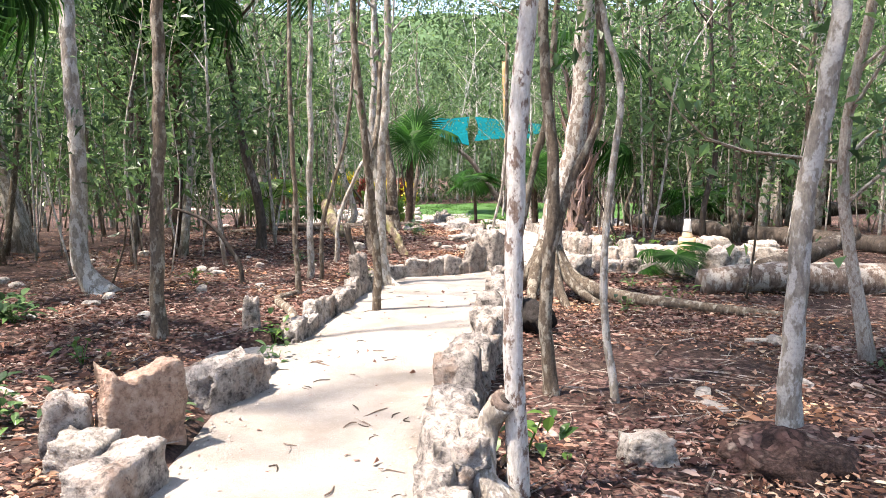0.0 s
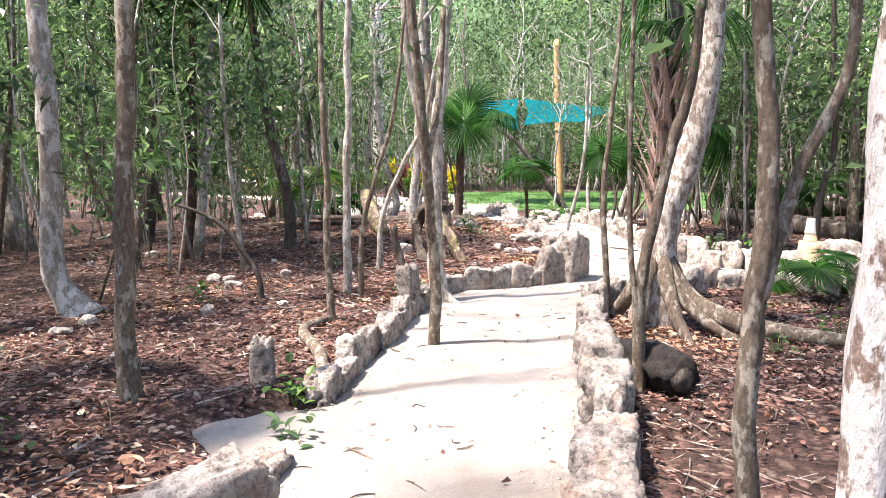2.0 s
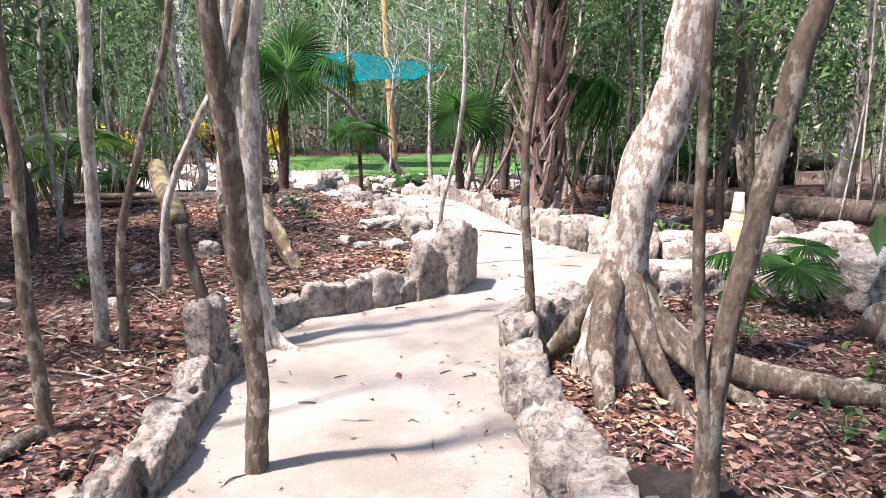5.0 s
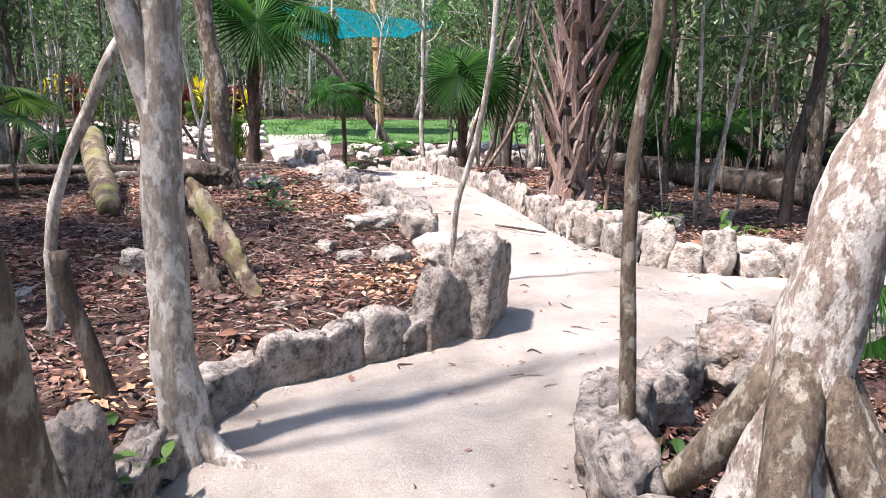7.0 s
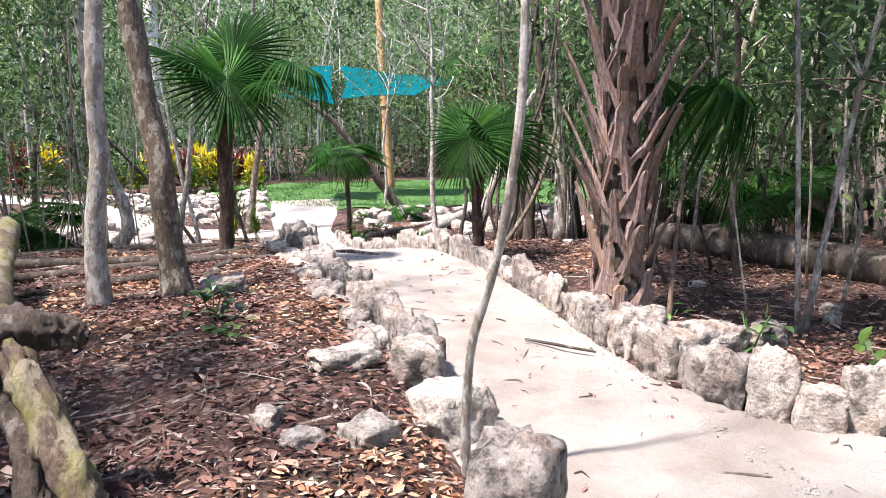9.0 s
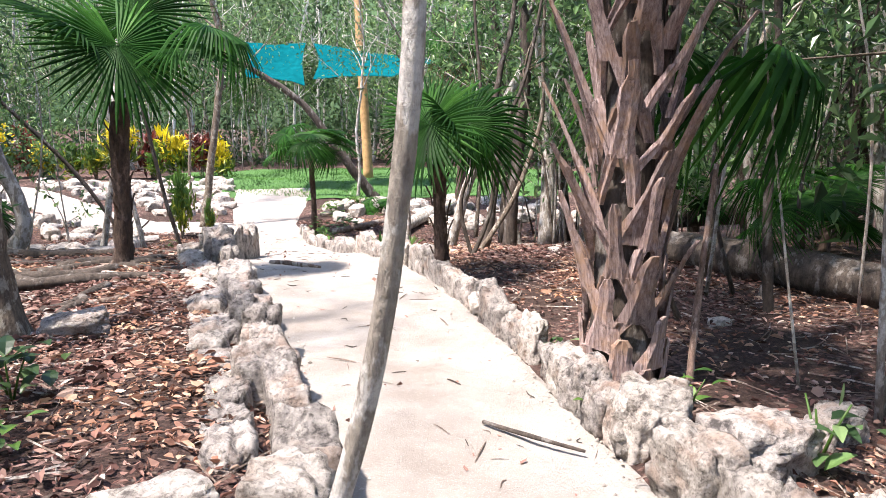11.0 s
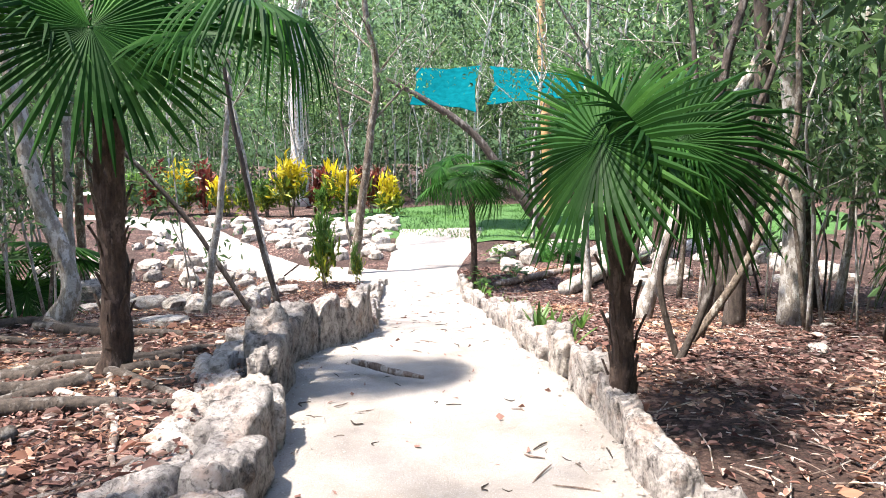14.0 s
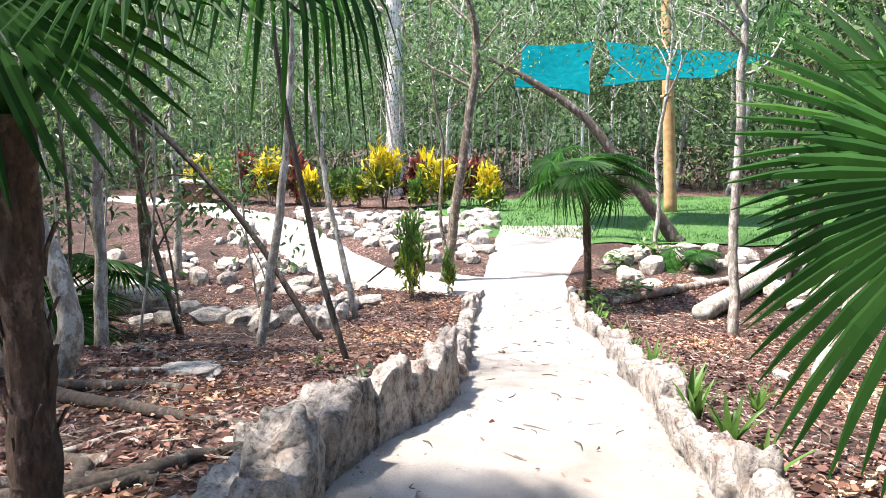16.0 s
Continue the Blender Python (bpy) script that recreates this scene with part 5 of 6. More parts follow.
# ---- cairn lamp at the fork ----
cairn = thing("cairn_lantern", pose(3.85, 11.62, 0) @ Matrix.Scale(0.9, 4), "clay and stone garden marker with a white cap", "garden marker")
for nm, mat, z0, z1, r0, r1 in (("base", M_CLAY, 0.0, 0.42, 0.17, 0.14), ("neck", M_CLAY, 0.42, 0.52, 0.10, 0.07), ("cap", M_WHITE, 0.52, 0.74, 0.075, 0.05)):
    bm = bmesh.new()
    tube(bm, [Vector((0, 0, z0 + (z1 - z0) * k / 5)) for k in range(6)], [r0, (r0 + r1) / 2, r1], 16, 0.1, 0, z0)
    part(nm, bm, mat, cairn)

# ---- lawn, crotons, awning ----
lv, lf, lw = [], [], 0
lxs, lys = [-3.6 + 0.25 * k for k in range(62)], [30.9 + 0.25 * k for k in range(38)]
for yy in lys:
    for xx in lxs:
        d = math.hypot((xx - 4.0) / 7.6, (yy - 35.6) / 4.9) - 1 + 0.05 * bumps(xx, yy, 0.8, 4.0)
        lv.append((xx, yy, ground_z(xx, yy) + 0.035 - 0.35 * max(0.0, d)))
lw = len(lxs)
lf = [(j * lw + i, j * lw + i + 1, (j + 1) * lw + i + 1, (j + 1) * lw + i) for j in range(len(lys) - 1) for i in range(lw - 1)]
tagged(mesh_object("lawn", lv, lf, M_LAWN), "bright green mown lawn in a clearing", "lawn", kind="structure")
g = np.random.default_rng(3)
gx, gy = g.uniform(-3.4, 11, 26000), g.uniform(31, 40.2, 26000)
ok = ((gx - 4) / 7.5) ** 2 + ((gy - 35.6) / 4.8) ** 2 < 1
gx, gy = gx[ok], gy[ok]
gz = np.array([base_z(b) + 0.05 for b in gy])
h = g.uniform(0.03, 0.08, len(gx))
a = g.uniform(0, 6.28, len(gx))
c = np.stack([gx, gy, gz], 1)
s = np.stack([np.cos(a), np.sin(a), 0 * a], 1) * 0.012
t = c + np.stack([g.normal(0, .015, len(gx)), g.normal(0, .015, len(gx)), h], 1)
gv = np.stack([c - s, c + s, t], 1).reshape(-1, 3)
tagged(mesh_object("grass", gv.tolist(), np.arange(len(gv)).reshape(-1, 3).tolist(), M_BLADE, smooth_shade=False), "short blades of green grass", "grass", kind="stuff")


def croton_mesh(seed, mat, n, r, hgt):
    rng = np.random.default_rng(seed)
    v, f = [], []
    tops = [(rng.normal(0, r * 0.45), rng.normal(0, r * 0.45), hgt * rng.uniform(0.45, 1.0)) for _ in range(11)]
    cs = np.concatenate([np.array(t) + rng.normal(0, 1, (n // 11, 3)) * (0.09, 0.09, 0.12) for t in tops])
    v, f = leaf_quads(cs, rng, 0.24, 0.36, -0.75, 0.10)
    me = bpy.data.meshes.new("foliage")
    me.from_pydata(v.tolist(), [], f.tolist())
    me.materials.append(mat)
    return me


def croton(x, y, size, tone, label, seed, slim=1.0):
    top = thing("croton_shrub", Matrix.Translation((x, y, ground_z(x, y) - 0.03)) @ Matrix.Diagonal((size * slim, size * slim, size, 1)), label, "shrub", "croton shrubs")
    for k in range(4):
        bm = bmesh.new()
        a = 1.6 * k + seed
        tube(bm, curve_points([Vector((0.03 * math.cos(a), 0.03 * math.sin(a), 0)), Vector((0.1 * math.cos(a), 0.1 * math.sin(a), 0.4)), Vector((0.22 * math.cos(a), 0.22 * math.sin(a), 0.85))], 4), [0.018, 0.01], 6)
        part("stem", bm, M_BARK, top)
    under = {"yellow": M_OLIVE, "red": M_RED, "green": M_OLIVE}[tone]
    ob = new("lower_leaves", croton_mesh(seed, under, 250, 0.38, 0.72))
    ob.parent = top
    ob = new("upper_leaves", croton_mesh(seed + 50, {"yellow": M_YELLOW, "red": M_RED, "green": M_LEAF_LIME}[tone], 260, 0.26, 1.12))
    ob.parent = top


YEL, REDL, GRN = "croton shrub with bright yellow leaf tips", "croton shrub with dark red and bronze leaves", "croton shrub with yellow-green leaves"
for k, (x, y, s, tone) in enumerate(((-1.55, 35.3, 1.0, "yellow"), (-3.0, 35.9, 1.25, "yellow"), (-4.75, 36.2, 1.35, "yellow"), (-2.3, 36.6, 1.1, "red"), (-3.9, 36.8, 1.15, "red"),
                                     (-5.6, 36.4, 0.95, "green"), (-6.4, 36.9, 0.9, "green"), (-8.0, 37.6, 1.3, "red"), (-8.7, 37.0, 1.3, "yellow"), (-7.3, 36.9, 0.9, "yellow"),
                                     (-9.8, 37.6, 1.3, "red"), (-3.6, 35.7, 0.75, "green"), (-10.8, 38.4, 1.1, "green"), (-12.0, 38.5, 1.2, "yellow"))):
    croton(x, y, s, tone, {"yellow": YEL, "red": REDL, "green": GRN}[tone], 60 + k)
for k, (x, y, s) in enumerate(((-1.55, 26.4, 1.05), (-1.05, 26.9, 0.6))):
    croton(x, y, s, "green", "slim variegated croton beside the path", 90 + k, 0.5)


def cloth(corners, sag, label):
    """A four-cornered sheet with sagging edges."""
    a, b, c, d = [Vector(p) for p in corners]
    n, v, f = 14, [], []
    for side in (0.0, -0.012):
        for j in range(n + 1):
            for i in range(n + 1):
                u, w = i / n, j / n
                p = a.lerp(b, u).lerp(d.lerp(c, u), w)
                pull = 1 - 0.10 * (math.sin(math.pi * u) + math.sin(math.pi * w))
                m = (a + b + c + d) / 4
                p = m + (p - m) * pull
                v.append((p.x, p.y, p.z + side - sag * math.sin(math.pi * u) * math.sin(math.pi * w) + 0.03 * noise.noise((u * 5, w * 5, sag * 9))))
    w1 = n + 1
    for s in range(2):
        for j in range(n):
            for i in range(n):
                q = s * w1 * w1 + j * w1 + i
                f.append((q, q + 1, q + w1 + 1, q + w1))
    ob = mesh_object("shade_cloth", v, f, M_TARP)
    tagged(ob, label, "awning", "shade cloths")


cloth([(-0.5, 31.9, 2.62), (-0.5, 33.6, 3.7), (1.25, 33.9, 3.75), (1.15, 31.8, 2.42)], 0.16, "teal shade cloth slung between poles over the lawn")
cloth([(1.4, 32.5, 2.62), (1.5, 34.5, 3.8), (5.5, 34.0, 3.3), (3.7, 32.1, 2.7)], 0.2, "teal shade cloth stretched over the lawn")
pole = thing("wooden_pole", pose(3.25, 35.4, ground_z(3.25, 35.4) - 0.1), "tall peeled yellow-brown wooden pole", "pole")
bm = bmesh.new()
tube(bm, curve_points([Vector((0, 0, 0)), Vector((-0.1, 0, 2.2)), Vector((-0.22, 0, 4.6)), Vector((-0.3, 0, 7.0))], 6), [0.17, 0.15, 0.14, 0.12], 14, 0.08)
part("shaft", bm, M_POLE, pole)
for zz in (3.1, 4.2):
    bm = bmesh.new()
    tube(bm, [Vector((-0.12 - zz * 0.02, 0, zz - 0.04)), Vector((-0.12 - zz * 0.02, 0, zz + 0.04))], [0.165, 0.165], 14, 0.04)
    part("lashing", bm, M_STRAW, pole)
table = thing("garden_table", pose(-12.0, 38.2, ground_z(-12, 38.2)), "low red-brown masonry table with a pale top", "table")
for nm, mat, sx, sy, z0, z1 in (("body", M_TABLE, 1.0, 0.6, 0.0, 0.75), ("top", M_WHITE, 1.3, 0.8, 0.75, 0.86)):
    bm = bmesh.new()
    bmesh.ops.create_cube(bm, size=1, matrix=Matrix.Translation((0, 0, (z0 + z1) / 2)) @ Matrix.Diagonal((sx, sy, z1 - z0, 1)))
    bmesh.ops.bevel(bm, geom=bm.edges[:], offset=0.03, segments=2, affect="EDGES")
    part(nm, bm, mat, table)

# ---- forest on both sides ----
rf = random.Random(17)


def forest_tree(seed, height, r, mat, leafy, far):
    rng = random.Random(seed)
    top = thing("forest_tree", Matrix.Translation((0, 0, -60)), "slender forest tree with small green leaves", "tree", "forest trees")
    wob = [Vector((rng.uniform(-.65, .65) * k / 4, rng.uniform(-.65, .65) * k / 4, height * k / 4)) for k in range(5)]
    line = curve_points(wob, 5)
    bm = bmesh.new()
    skin = tube(bm, line, [r, r * 0.85, r * 0.7, r * 0.5, r * 0.2], 8, 0.14, 0.5, seed)
    tips = limbs(bm, rng, line, height, leafy, r * 0.8, 1.7, 3, 0.0, skin, 0.16)
    part("trunk", bm, mat, top)
    ob = new("crown", crown_mesh("crown", np.random.default_rng(seed), tips, 33 if not far else 27, 0.48, 0.155 if not far else 0.22, M_LEAF if not far else M_LEAF_FAR))
    ob.parent = top
    return top


def sapling(seed, height, r, mat, low=0.0, leafy=7, name="sapling", label="leafy understorey sapling with a thin bare stem", group="saplings"):
    rng = random.Random(seed)
    top = thing(name, Matrix.Translation((0, 0, -60)), label, "sapling", group)
    wob = [Vector((rng.uniform(-.55, .55) * k / 3, rng.uniform(-.55, .55) * k / 3, height * k / 3)) for k in range(4)]
    line = curve_points(wob, 4)
    bm = bmesh.new()
    skin = tube(bm, line, [r, r * 0.8, r * 0.55, r * 0.2], 6, 0.1, 0.2, seed)
    tips = limbs(bm, rng, line, height, leafy, r * 0.8, 0.8, 3, low, skin, 0.25)
    part("stem", bm, mat, top)
    ob = new("leaves", crown_mesh("leaves", np.random.default_rng(seed), tips, 16, 0.24, 0.13, M_LEAF))
    ob.parent = top
    return top


KINDS = [forest_tree(100 + k, rf.uniform(7, 10), (0.05, 0.07, 0.10, 0.06, 0.13, 0.045)[k], (M_BARK_GREY, M_BARK, M_BARK_DARK, M_BARK_WHITE, M_BARK_GREY, M_BARK)[k], 13, False) for k in range(6)]
FARS = [forest_tree(120 + k, rf.uniform(8, 12), (0.06, 0.10, 0.05)[k], (M_BARK_PALE, M_BARK_GREY, M_BARK_PALE)[k], 13, True) for k in range(3)]
SAPS = [sapling(140 + k, (2.6, 3.4, 4.2, 3.0, 2.2)[k], (0.016, 0.02, 0.026, 0.018, 0.014)[k], (M_BARK_GREY, M_BARK, M_BARK_GREY, M_BARK_DARK, M_BARK)[k]) for k in range(5)]


WHIPS = [sapling(160 + k, (5.2, 4.6, 6.0)[k], (0.014, 0.011, 0.018)[k], (M_BARK_WHITE, M_BARK_GREY, M_BARK_GREY)[k], 3.4, 4, "slender_stem", "pale pole-thin stem with leaves at its top", "slender stems") for k in range(3)]


def clear(x, y, gap):
    """True where nothing of the walk, the lawn or the rock beds stands."""
    if off_path(x, y) < gap:
        return False
    if ((x - 4) / 8.2) ** 2 + ((y - 35.6) / 5.5) ** 2 < 1:
        return False
    if -9 - (y - 26) * 0.35 < x < 8 and 25.5 < y < 38.5:
        return False
    if gap > 1.3 and 2.2 < x < 5.6 and 9 < y < 17:
        return False
    if -2.6 < x < 4.2 and y > 17:
        return y > 40
    return True


def scatter(kinds, count, box, gap, lo, hi, apart):
    placed, tries = [], 0
    used = set()
    while len(placed) < count and tries < count * 40:
        tries += 1
        x, y = rf.uniform(box[0], box[1]), rf.uniform(box[2], box[3])
        if not clear(x, y, gap) or any((x - a) ** 2 + (y - b) ** 2 < apart ** 2 for a, b in placed):
            continue
        placed.append((x, y))
        k = rf.choice(kinds)
        s = rf.uniform(lo, hi)
        m = pose(x, y, ground_z(x, y) - 0.06, rf.uniform(-8, 8), rf.uniform(-8, 8), rf.uniform(0, 360)) @ Matrix.Scale(s, 4)
        c = copy_thing(k, m)
        c.matrix_basis = m


scatter(KINDS, 30, (-15, -3.6, 4, 24), 2.2, 0.8, 1.15, 1.1)
scatter(KINDS, 38, (3.2, 15, 3, 24), 1.6, 0.8, 1.15, 1.1)
scatter(KINDS, 24, (-26, -6, -2, 40), 5, 0.8, 1.2, 1.5)
scatter(KINDS, 32, (8, 26, -2, 40), 4, 0.8, 1.2, 1.5)
scatter(FARS, 75, (-26, 28, 40.5, 48), 3, 0.8, 1.2, 0.9)
scatter(FARS, 60, (-30, 30, 48, 58), 3, 0.8, 1.2, 1.1)
scatter(FARS, 28, (-42, -22, 5, 60), 3, 0.8, 1.2, 2.0)
scatter(FARS, 28, (22, 42, 5, 60), 3, 0.8, 1.2, 2.0)
scatter(KINDS, 8, (-12, 12, -9, 0), 1.6, 0.9, 1.2, 2.0)
scatter(KINDS, 14, (-12, -4.2, 19, 27), 1.6, 0.8, 1.1, 1.2)
scatter(KINDS, 12, (4.3, 11, 17, 26), 1.6, 0.8, 1.1, 1.2)
scatter(SAPS, 26, (3.4, 9, 16, 25.5), 1.2, 0.7, 1.2, 0.5)
scatter(SAPS, 14, (-10, -3.4, 19, 26), 1.2, 0.7, 1.1, 0.6)
scatter(SAPS, 60, (-14, -2.8, 7, 23), 2.0, 0.7, 1.2, 0.6)
scatter(SAPS, 60, (3.0, 14, 6, 23), 1.2, 0.7, 1.2, 0.6)
scatter(SAPS, 80, (-30, 30, 38, 52), 2.0, 0.8, 1.4, 0.7)
scatter(WHIPS, 95, (-13, -2.6, 9, 26), 1.9, 0.7, 1.2, 0.45)
scatter(WHIPS, 95, (2.9, 13, 8, 26), 1.1, 0.7, 1.2, 0.45)
scatter(WHIPS, 120, (-22, 22, 39.5, 46), 1.1, 0.9, 1.4, 0.5)
for k in KINDS + FARS + SAPS + WHIPS:
    for o in (*k.children_recursive, k):
        bpy.data.objects.remove(o)

# far understorey, too dense to count
fu = np.random.default_rng(9)
n = 4300
ux, uy = fu.uniform(-48, 48, n), fu.uniform(2, 66, n)
keep = (uy > 41) | (np.abs(ux - 1) > 15)
uc = np.stack([ux, uy, fu.uniform(1.4, 12.0, n)], 1)[keep]
uc = uc[np.array([noise.noise((q[0] * 0.3, q[1] * 0.3, q[2] * 0.45)) for q in uc]) > -0.06]
low = np.stack([fu.uniform(-32, 32, 900), fu.uniform(41.5, 52, 900), fu.uniform(-0.6, 1.3, 900)], 1)
uc = np.concatenate([uc, low])
uc = np.concatenate([p + fu.normal(0, 1, (20, 3)) * (0.8, 0.8, 0.55) for p in uc])
hi = np.stack([fu.uniform(-44, 44, 3600), fu.uniform(44, 66, 3600), fu.uniform(2.5, 16, 3600)], 1)
hi = hi[np.array([noise.noise((q[0] * 0.3, q[1] * 0.3, q[2] * 0.45)) for q in hi]) > 0.0]
uc = np.concatenate([uc, np.concatenate([q + fu.normal(0, 0.8, (20, 3)) for q in hi])])
can = np.stack([fu.uniform(-16, 18, 900), fu.uniform(40, 50, 900), fu.uniform(5.5, 12.5, 900)], 1)
can = can[np.array([noise.noise((q[0] * 0.25, q[1] * 0.25, q[2] * 0.4)) for q in can]) > -0.05]
uc = np.concatenate([uc, np.concatenate([q + fu.normal(0, 0.6, (20, 3)) for q in can])])
top_c = np.stack([fu.uniform(-50, 50, 1500), fu.uniform(56, 80, 1500), fu.uniform(6, 22, 1500)], 1)
uc = np.concatenate([uc, np.concatenate([q + fu.normal(0, 1, (30, 3)) * (1.3, 1.3, 0.9) for q in top_c])])
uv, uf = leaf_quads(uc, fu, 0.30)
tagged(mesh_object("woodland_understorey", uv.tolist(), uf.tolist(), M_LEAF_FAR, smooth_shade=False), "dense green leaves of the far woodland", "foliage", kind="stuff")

# leaves of the saplings that fill the wood on both sides of the path
fs = np.random.default_rng(58)
n = 3300
side = np.where(fs.random(n) < 0.5, -1, 1)
sx = 0.5 + side * (4.6 + 12 * fs.random(n) ** 1.3)
sc = np.stack([sx, fs.uniform(8, 36, n), 0.7 + 4.2 * fs.random(n) ** 0.75], 1)
sc = sc[((sc[:, 1] < 24) | (np.abs(sc[:, 0]) > 8)) & ((sc[:, 1] > 11) | (np.abs(sc[:, 0]) > 6.5))]
patchy = np.array([noise.noise((q[0] * 0.45, q[1] * 0.45, q[2] * 0.8)) for q in sc])
sc = sc[patchy > -0.12]
sc = np.concatenate([q + fs.normal(0, 1, (22, 3)) * (0.27, 0.27, 0.17) for q in sc])
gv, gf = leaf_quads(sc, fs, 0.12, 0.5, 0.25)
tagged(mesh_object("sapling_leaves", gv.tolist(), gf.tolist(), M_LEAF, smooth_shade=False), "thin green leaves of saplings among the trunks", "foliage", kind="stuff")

# ---- leaf litter ----
fl = np.random.default_rng(21)
n = 335000
lx, ly = fl.normal(0.6, 3.2, n), 1.0 + 27 * fl.uniform(0, 1, n) ** 1.15
pts = []
for x, y in zip(lx, ly):
    d = off_path(x, y)
    if d < 0.12:
        continue
    dens = 0.62 + 0.9 * bumps(x, y, 0.55, 11.0) - (0.15 if x > 0.6 and y < 8.3 else 0.15 if 2.2 < x < 4.5 and 13 < y < 17.5 else 0.0)
    if fl.random() < dens:
        pts.append((x, y, ground_z(x, y) + 0.008 + 0.02 * fl.random()))
cv, cf = leaf_blades(np.array(pts), fl, np.where(fl.random(len(pts)) < 0.12, 0.075, 0.042), 0.38, 0.75)
tagged(mesh_object("leaf_litter", cv.tolist(), cf.tolist(), M_DRY, smooth_shade=False), "dry curled red-brown leaves covering the soil", "fallen leaves", kind="stuff")


# larger curled leaves nearest the path
wv, wf = [], []
for k in range(5000):
    x, y = fl.normal(0.5, 2.2), 2.0 + 17 * fl.random()
    if off_path(x, y) < 0.14 or (x > 0.6 and y < 8.3 and k % 4):
        continue
    a, l, w, cu = fl.uniform(0, 6.28), fl.uniform(0.045, 0.095), fl.uniform(0.22, 0.46), fl.uniform(0.2, 0.9)
    z, q, tip = ground_z(x, y) + 0.022, len(wv), fl.uniform(-0.25, 0.45)
    ca, sa = math.cos(a), math.sin(a)
    for s, h in ((0.0, 0.0), (0.28, 0.40), (0.65, 0.42), (1.0, 0.0), (0.65, -0.42), (0.28, -0.40)):
        px, py = (s - 0.5) * l, h * w * l
        wv.append((x + ca * px - sa * py, y + sa * px + ca * py, z + cu * abs(h) * l * 0.7 + tip * (s - 0.5) * l))
    wf += [(q, q + 1, q + 2, q + 3), (q, q + 3, q + 4, q + 5)]
tagged(mesh_object("large_leaf_litter", wv, wf, M_DRY, smooth_shade=False), "larger curled brown leaves strewn beside the path", "fallen leaves", kind="stuff")

# sticks and dry straps among the leaves
sv, sf = [], []
for k in range(5200):
    x, y = fl.normal(0.6, 3.2), 1.0 + 25 * fl.random()
    if off_path(x, y) < 0.15:
        continue
    a, l, w = fl.uniform(0, 6.28), fl.uniform(0.06, 0.45), fl.uniform(0.0015, 0.0055)
    z = ground_z(x, y) + 0.02
    dx, dy = math.cos(a) * l / 2, math.sin(a) * l / 2
    up, q = fl.uniform(-0.008, 0.03), len(sv)
    for e in (-1, 0, 1):
        cx, cy, cz = x + dx * e + (0.03 * fl.random() if e == 0 else 0), y + dy * e, z + up * e
        sv += [(cx - math.sin(a) * w, cy + math.cos(a) * w, cz), (cx + math.sin(a) * w, cy - math.cos(a) * w, cz), (cx, cy, cz + w * 1.6)]
    for e in range(2):
        for j in range(3):
            sf.append((q + e * 3 + j, q + e * 3 + (j + 1) % 3, q + e * 3 + 3 + (j + 1) % 3, q + e * 3 + 3 + j))
tagged(mesh_object("forest_floor_sticks", sv, sf, M_DEAD, smooth_shade=False), "dry sticks and straps among fallen leaves", "sticks", kind="stuff")


# pebbles and crumbs of stone along the path's edges
pv, pf = [], []
for k in range(5200):
    y = 2.0 + 24 * fl.random()
    left = fl.random() < 0.5
    x = float(np.interp(y, EDGE_Y, EDGE_L if left else EDGE_R)) + (1 if left else -1) * abs(fl.normal(0, 0.13)) - (0.05 if left else -0.05)
    d = off_path(x, y)
    if d > 0.1:
        continue
    r, q = 0.003 + 0.011 * fl.random() ** 3, len(pv)
    z = max(path_z(x, y, d), ground_z(x, y)) + r * 0.4
    pv += [(x + r, y, z), (x, y + r * 0.8, z + r * 0.2), (x - r, y, z), (x, y - r * 0.9, z), (x, y, z + r * 0.8)]
    pf += [(q, q + 1, q + 4), (q + 1, q + 2, q + 4), (q + 2, q + 3, q + 4), (q + 3, q, q + 4)]
tagged(mesh_object("path_gravel", pv, pf, M_STONE_PALE, smooth_shade=False), "crumbs of pale gravel along the path edges", "gravel", kind="stuff")


# ---- small plants, twigs ----
def herb(x, y, size, n, mat, label, seed, length=0.16):
    rng = np.random.default_rng(seed)
    c = rng.normal(0, 1, (int(n * 1.6), 3)) * (0.085, 0.085, 0.05) + (0, 0, 0.11)
    v, f = leaf_ovate(c, rng, length, 0.44, 0.5)
    top = thing("seedling", Matrix.Translation((x, y, ground_z(x, y))) @ Matrix.Scale(size, 4), label, "plant", "seedlings")
    mesh_object("leaves", v.tolist(), f.tolist(), mat, top, "", False)
    for k in range(3):
        bm = bmesh.new()
        a = 2.1 * k + seed
        tube(bm, [Vector((0, 0, -0.02)), Vector((0.03 * math.cos(a), 0.03 * math.sin(a), 0.08)), Vector((0.07 * math.cos(a), 0.07 * math.sin(a), 0.17))], [0.006, 0.003], 5)
        part("stem", bm, M_LEAF_LIME, top)


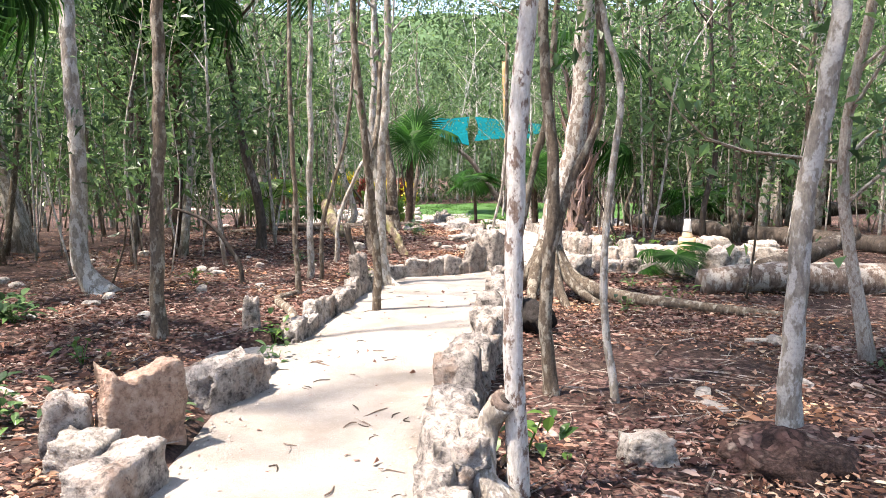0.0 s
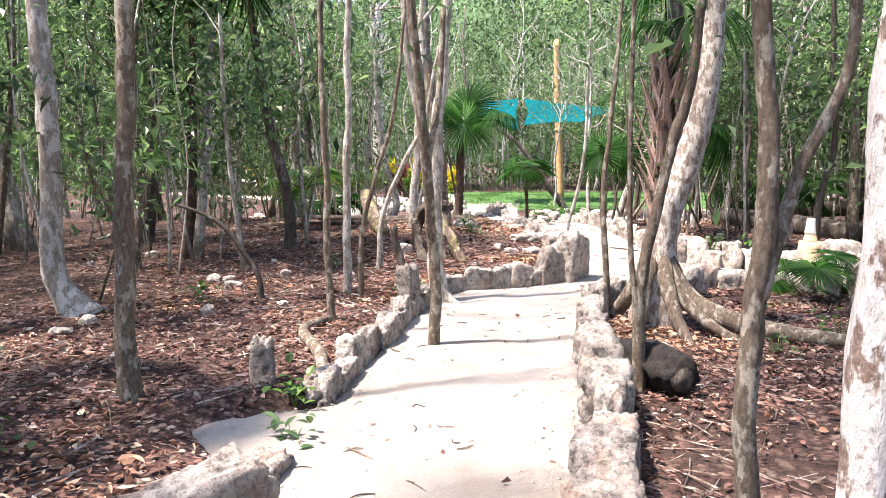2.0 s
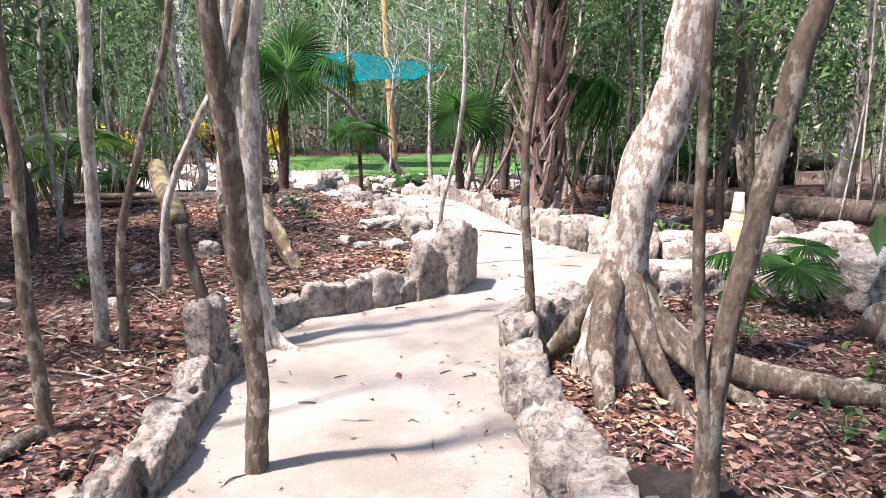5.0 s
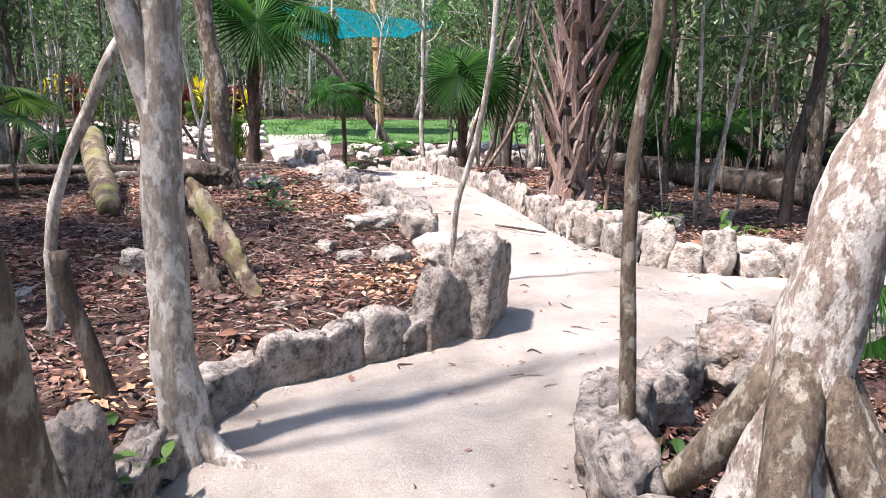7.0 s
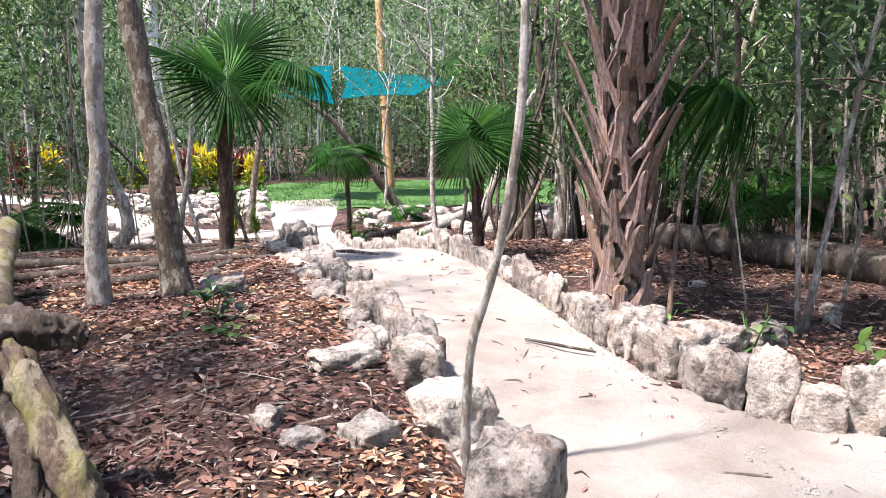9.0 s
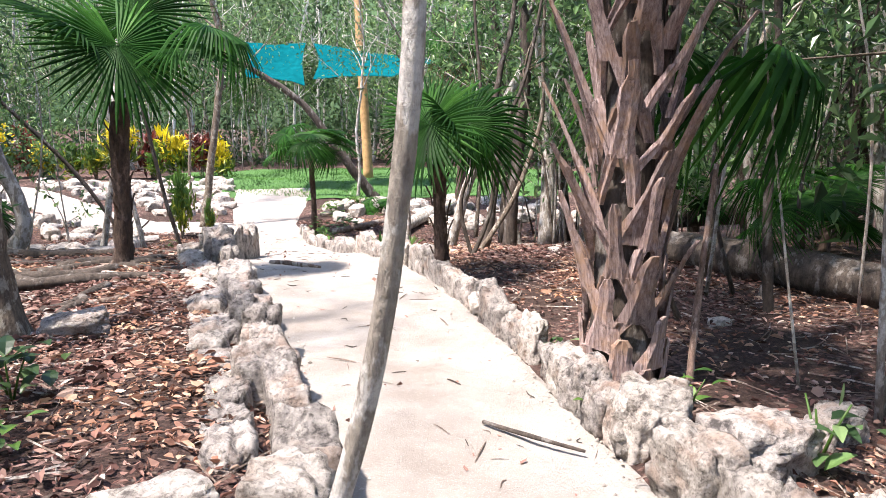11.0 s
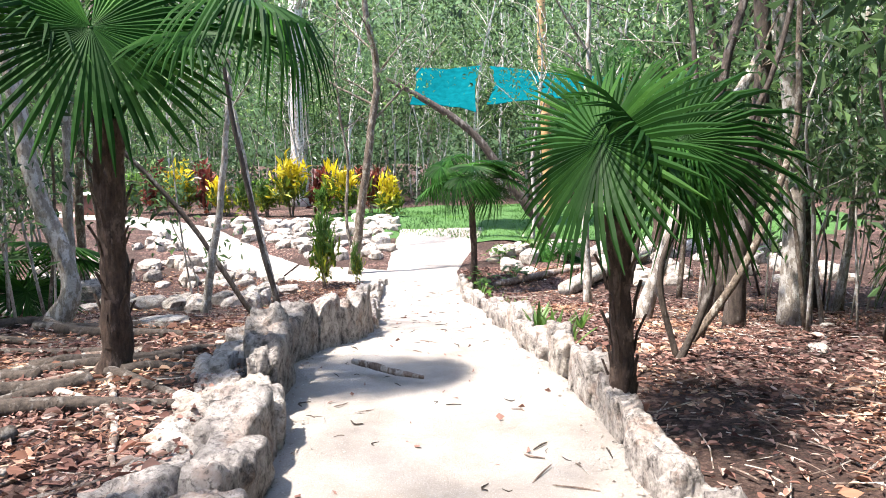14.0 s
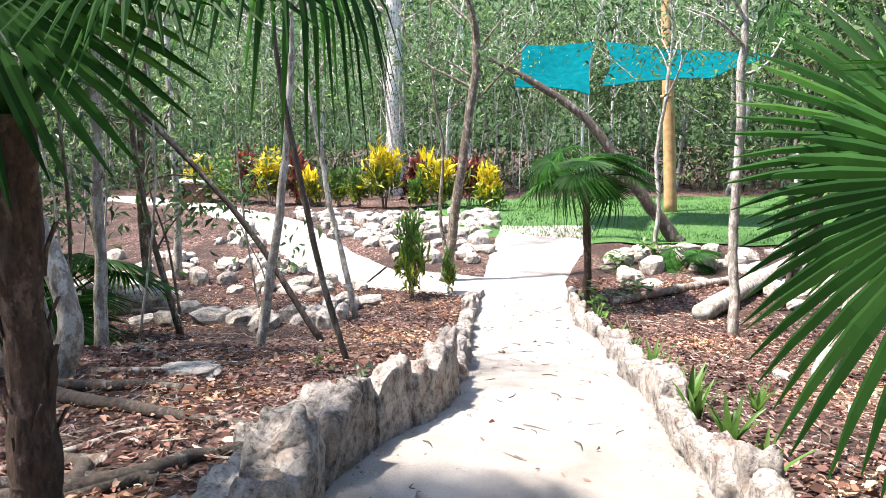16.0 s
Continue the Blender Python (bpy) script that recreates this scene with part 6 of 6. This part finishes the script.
GS = "small green seedling in the leaf litter"
SEEDLINGS = [(-1.55, 4.15, 1.0, 9), (0.42, 3.75, 1.3, 12), (-1.45, 6.25, 0.9, 12), (-1.35, 5.75, 0.9, 12), (-3.9, 6.6, 1.2, 60), (-0.95, 9.1, 1.2, 12), (-0.55, 13.9, 1.3, 16), (-0.4, 13.2, 0.9, 10), (0.98, 9.05, 0.8, 6), (3.05, 13.0, 1.6, 7), (3.4, 12.2, 1.4, 7), (2.75, 13.6, 1.0, 8), (2.35, 14.6, 0.8, 8), (2.3, 13.75, 0.8, 6)]
SEEDLINGS += [(1.3, 25.8, 1.6, 20), (1.9, 26.8, 1.6, 20), (2.4, 29.4, 2.0, 24), (1.7, 28.6, 1.8, 24), (-0.3, 20.0, 0.8, 8), (-2.6, 5.2, 0.9, 8), (-3.0, 8.8, 1.0, 10), (1.9, 7.6, 0.9, 10), (2.6, 8.1, 1.1, 12), (-2.1, 10.7, 1.0, 9), (3.2, 5.2, 0.8, 8), (-2.45, 3.9, 1.1, 40), (1.6, 9.2, 0.8, 8), (2.3, 9.0, 1.0, 9), (-0.9, 20.6, 0.8, 8)]
for k, (x, y, s, nn) in enumerate(SEEDLINGS):
    herb(x, y, s, nn, M_LEAF_LIME if k % 3 and nn < 30 else M_LEAF, GS, 200 + k, 0.105)


def strap_plant(x, y, size, seed):
    """A clump of upright strap leaves."""
    rng = random.Random(seed)
    top = thing("strap_plant", Matrix.Translation((x, y, ground_z(x, y) - 0.01)) @ Matrix.Scale(size, 4), "clump of upright yellow-green strap leaves beside the path", "plant", "strap plants")
    for k in range(14):
        a, l, out = 2.4 * k, rng.uniform(0.16, 0.28), rng.uniform(0.15, 0.75)
        v, f = [], []
        for i in range(6):
            t = i / 5
            w = 0.020 * (1 - 0.85 * t ** 2)
            r, z = 0.012 + out * l * t ** 1.4, l * t * (1 - 0.25 * out * t)
            for side, lift in ((-w, 0.004), (0, -0.003), (w, 0.004)):
                v.append((r * math.cos(a) - side * math.sin(a), r * math.sin(a) + side * math.cos(a), z + lift))
        for i in range(5):
            for j in range(2):
                q = i * 3 + j
                f.append((q, q + 1, q + 4, q + 3))
        mesh_object("leaf", v, f, M_LEAF_LIME, top)


for k, (x, y, s) in enumerate(((2.02, 18.7, 1.1), (1.98, 19.3, 1.2), (1.88, 19.9, 1.1), (1.92, 20.5, 1.3), (1.85, 21.3, 1.1), (1.80, 22.2, 1.2), (1.65, 23.2, 1.0), (1.55, 24.0, 1.1), (2.3, 20.2, 0.9), (1.3, 25.2, 1.2))):
    strap_plant(x, y, s, 500 + k)
TWIGS = []
for k in range(6):
    bm = bmesh.new()
    r2 = random.Random(300 + k)
    l = r2.uniform(0.08, 0.22)
    tube(bm, curve_points([Vector((-l / 2, 0, 0.006)), Vector((-l * 0.1, r2.uniform(-.03, .03), 0.009)), Vector((l / 2, r2.uniform(-.04, .04), 0.005))], 4), [0.004, 0.005, 0.003], 5, 0.1)
    me = bpy.data.meshes.new("twig")
    bm.to_mesh(me)
    bm.free()
    me.materials.append(M_BARK_DARK if k % 2 else M_DEAD)
    TWIGS.append(me)
CHIPS = []
for k in range(5):
    v, f = leaf_quads(np.zeros((1, 3)), np.random.default_rng(400 + k), 0.07, 0.55, 0.0, 0.15)
    v[:, 2] = np.abs(v[:, 2]) * 0.4 + 0.004
    me = bpy.data.meshes.new("fallen_leaf")
    me.from_pydata(v.tolist(), [], f.tolist())
    me.materials.append(M_DRY)
    CHIPS.append(me)
rt = random.Random(77)
made = 0
while made < 520:
    x, y = rt.uniform(-1.5, 3.4), rt.uniform(2.2, 27)
    if off_path(x, y) > -0.06:
        continue
    made += 1
    twig = rt.random() < 0.45
    ob = new("twig" if twig else "fallen_leaf", rt.choice(TWIGS if twig else CHIPS))
    s = rt.uniform(0.3, 1.1)
    ob.matrix_basis = pose(x, y, path_z(x, y), 0, 0, rt.uniform(0, 360)) @ Matrix.Scale(s, 4)
    tagged(ob, "dark dry twig on the pale path" if twig else "curled brown leaf on the pale path", "twig" if twig else "leaf", "twigs on the path" if twig else "leaves on the path")
log("fallen_branch", [(0.50, 18.2, 0.03), (0.68, 18.02, 0.05), (0.85, 17.9, 0.04), (1.02, 17.86, 0.02)], (0.018, 0.026, 0.022, 0.012), M_DEAD, "crooked dead branch lying on the path", 8, 0.3)
log("fallen_branch", [(1.68, 13.72, 0.025), (1.84, 13.52, 0.03), (2.06, 13.30, 0.025)], (0.010, 0.012, 0.008), M_BARK_DARK, "thin dark fallen branch across the path", 7)
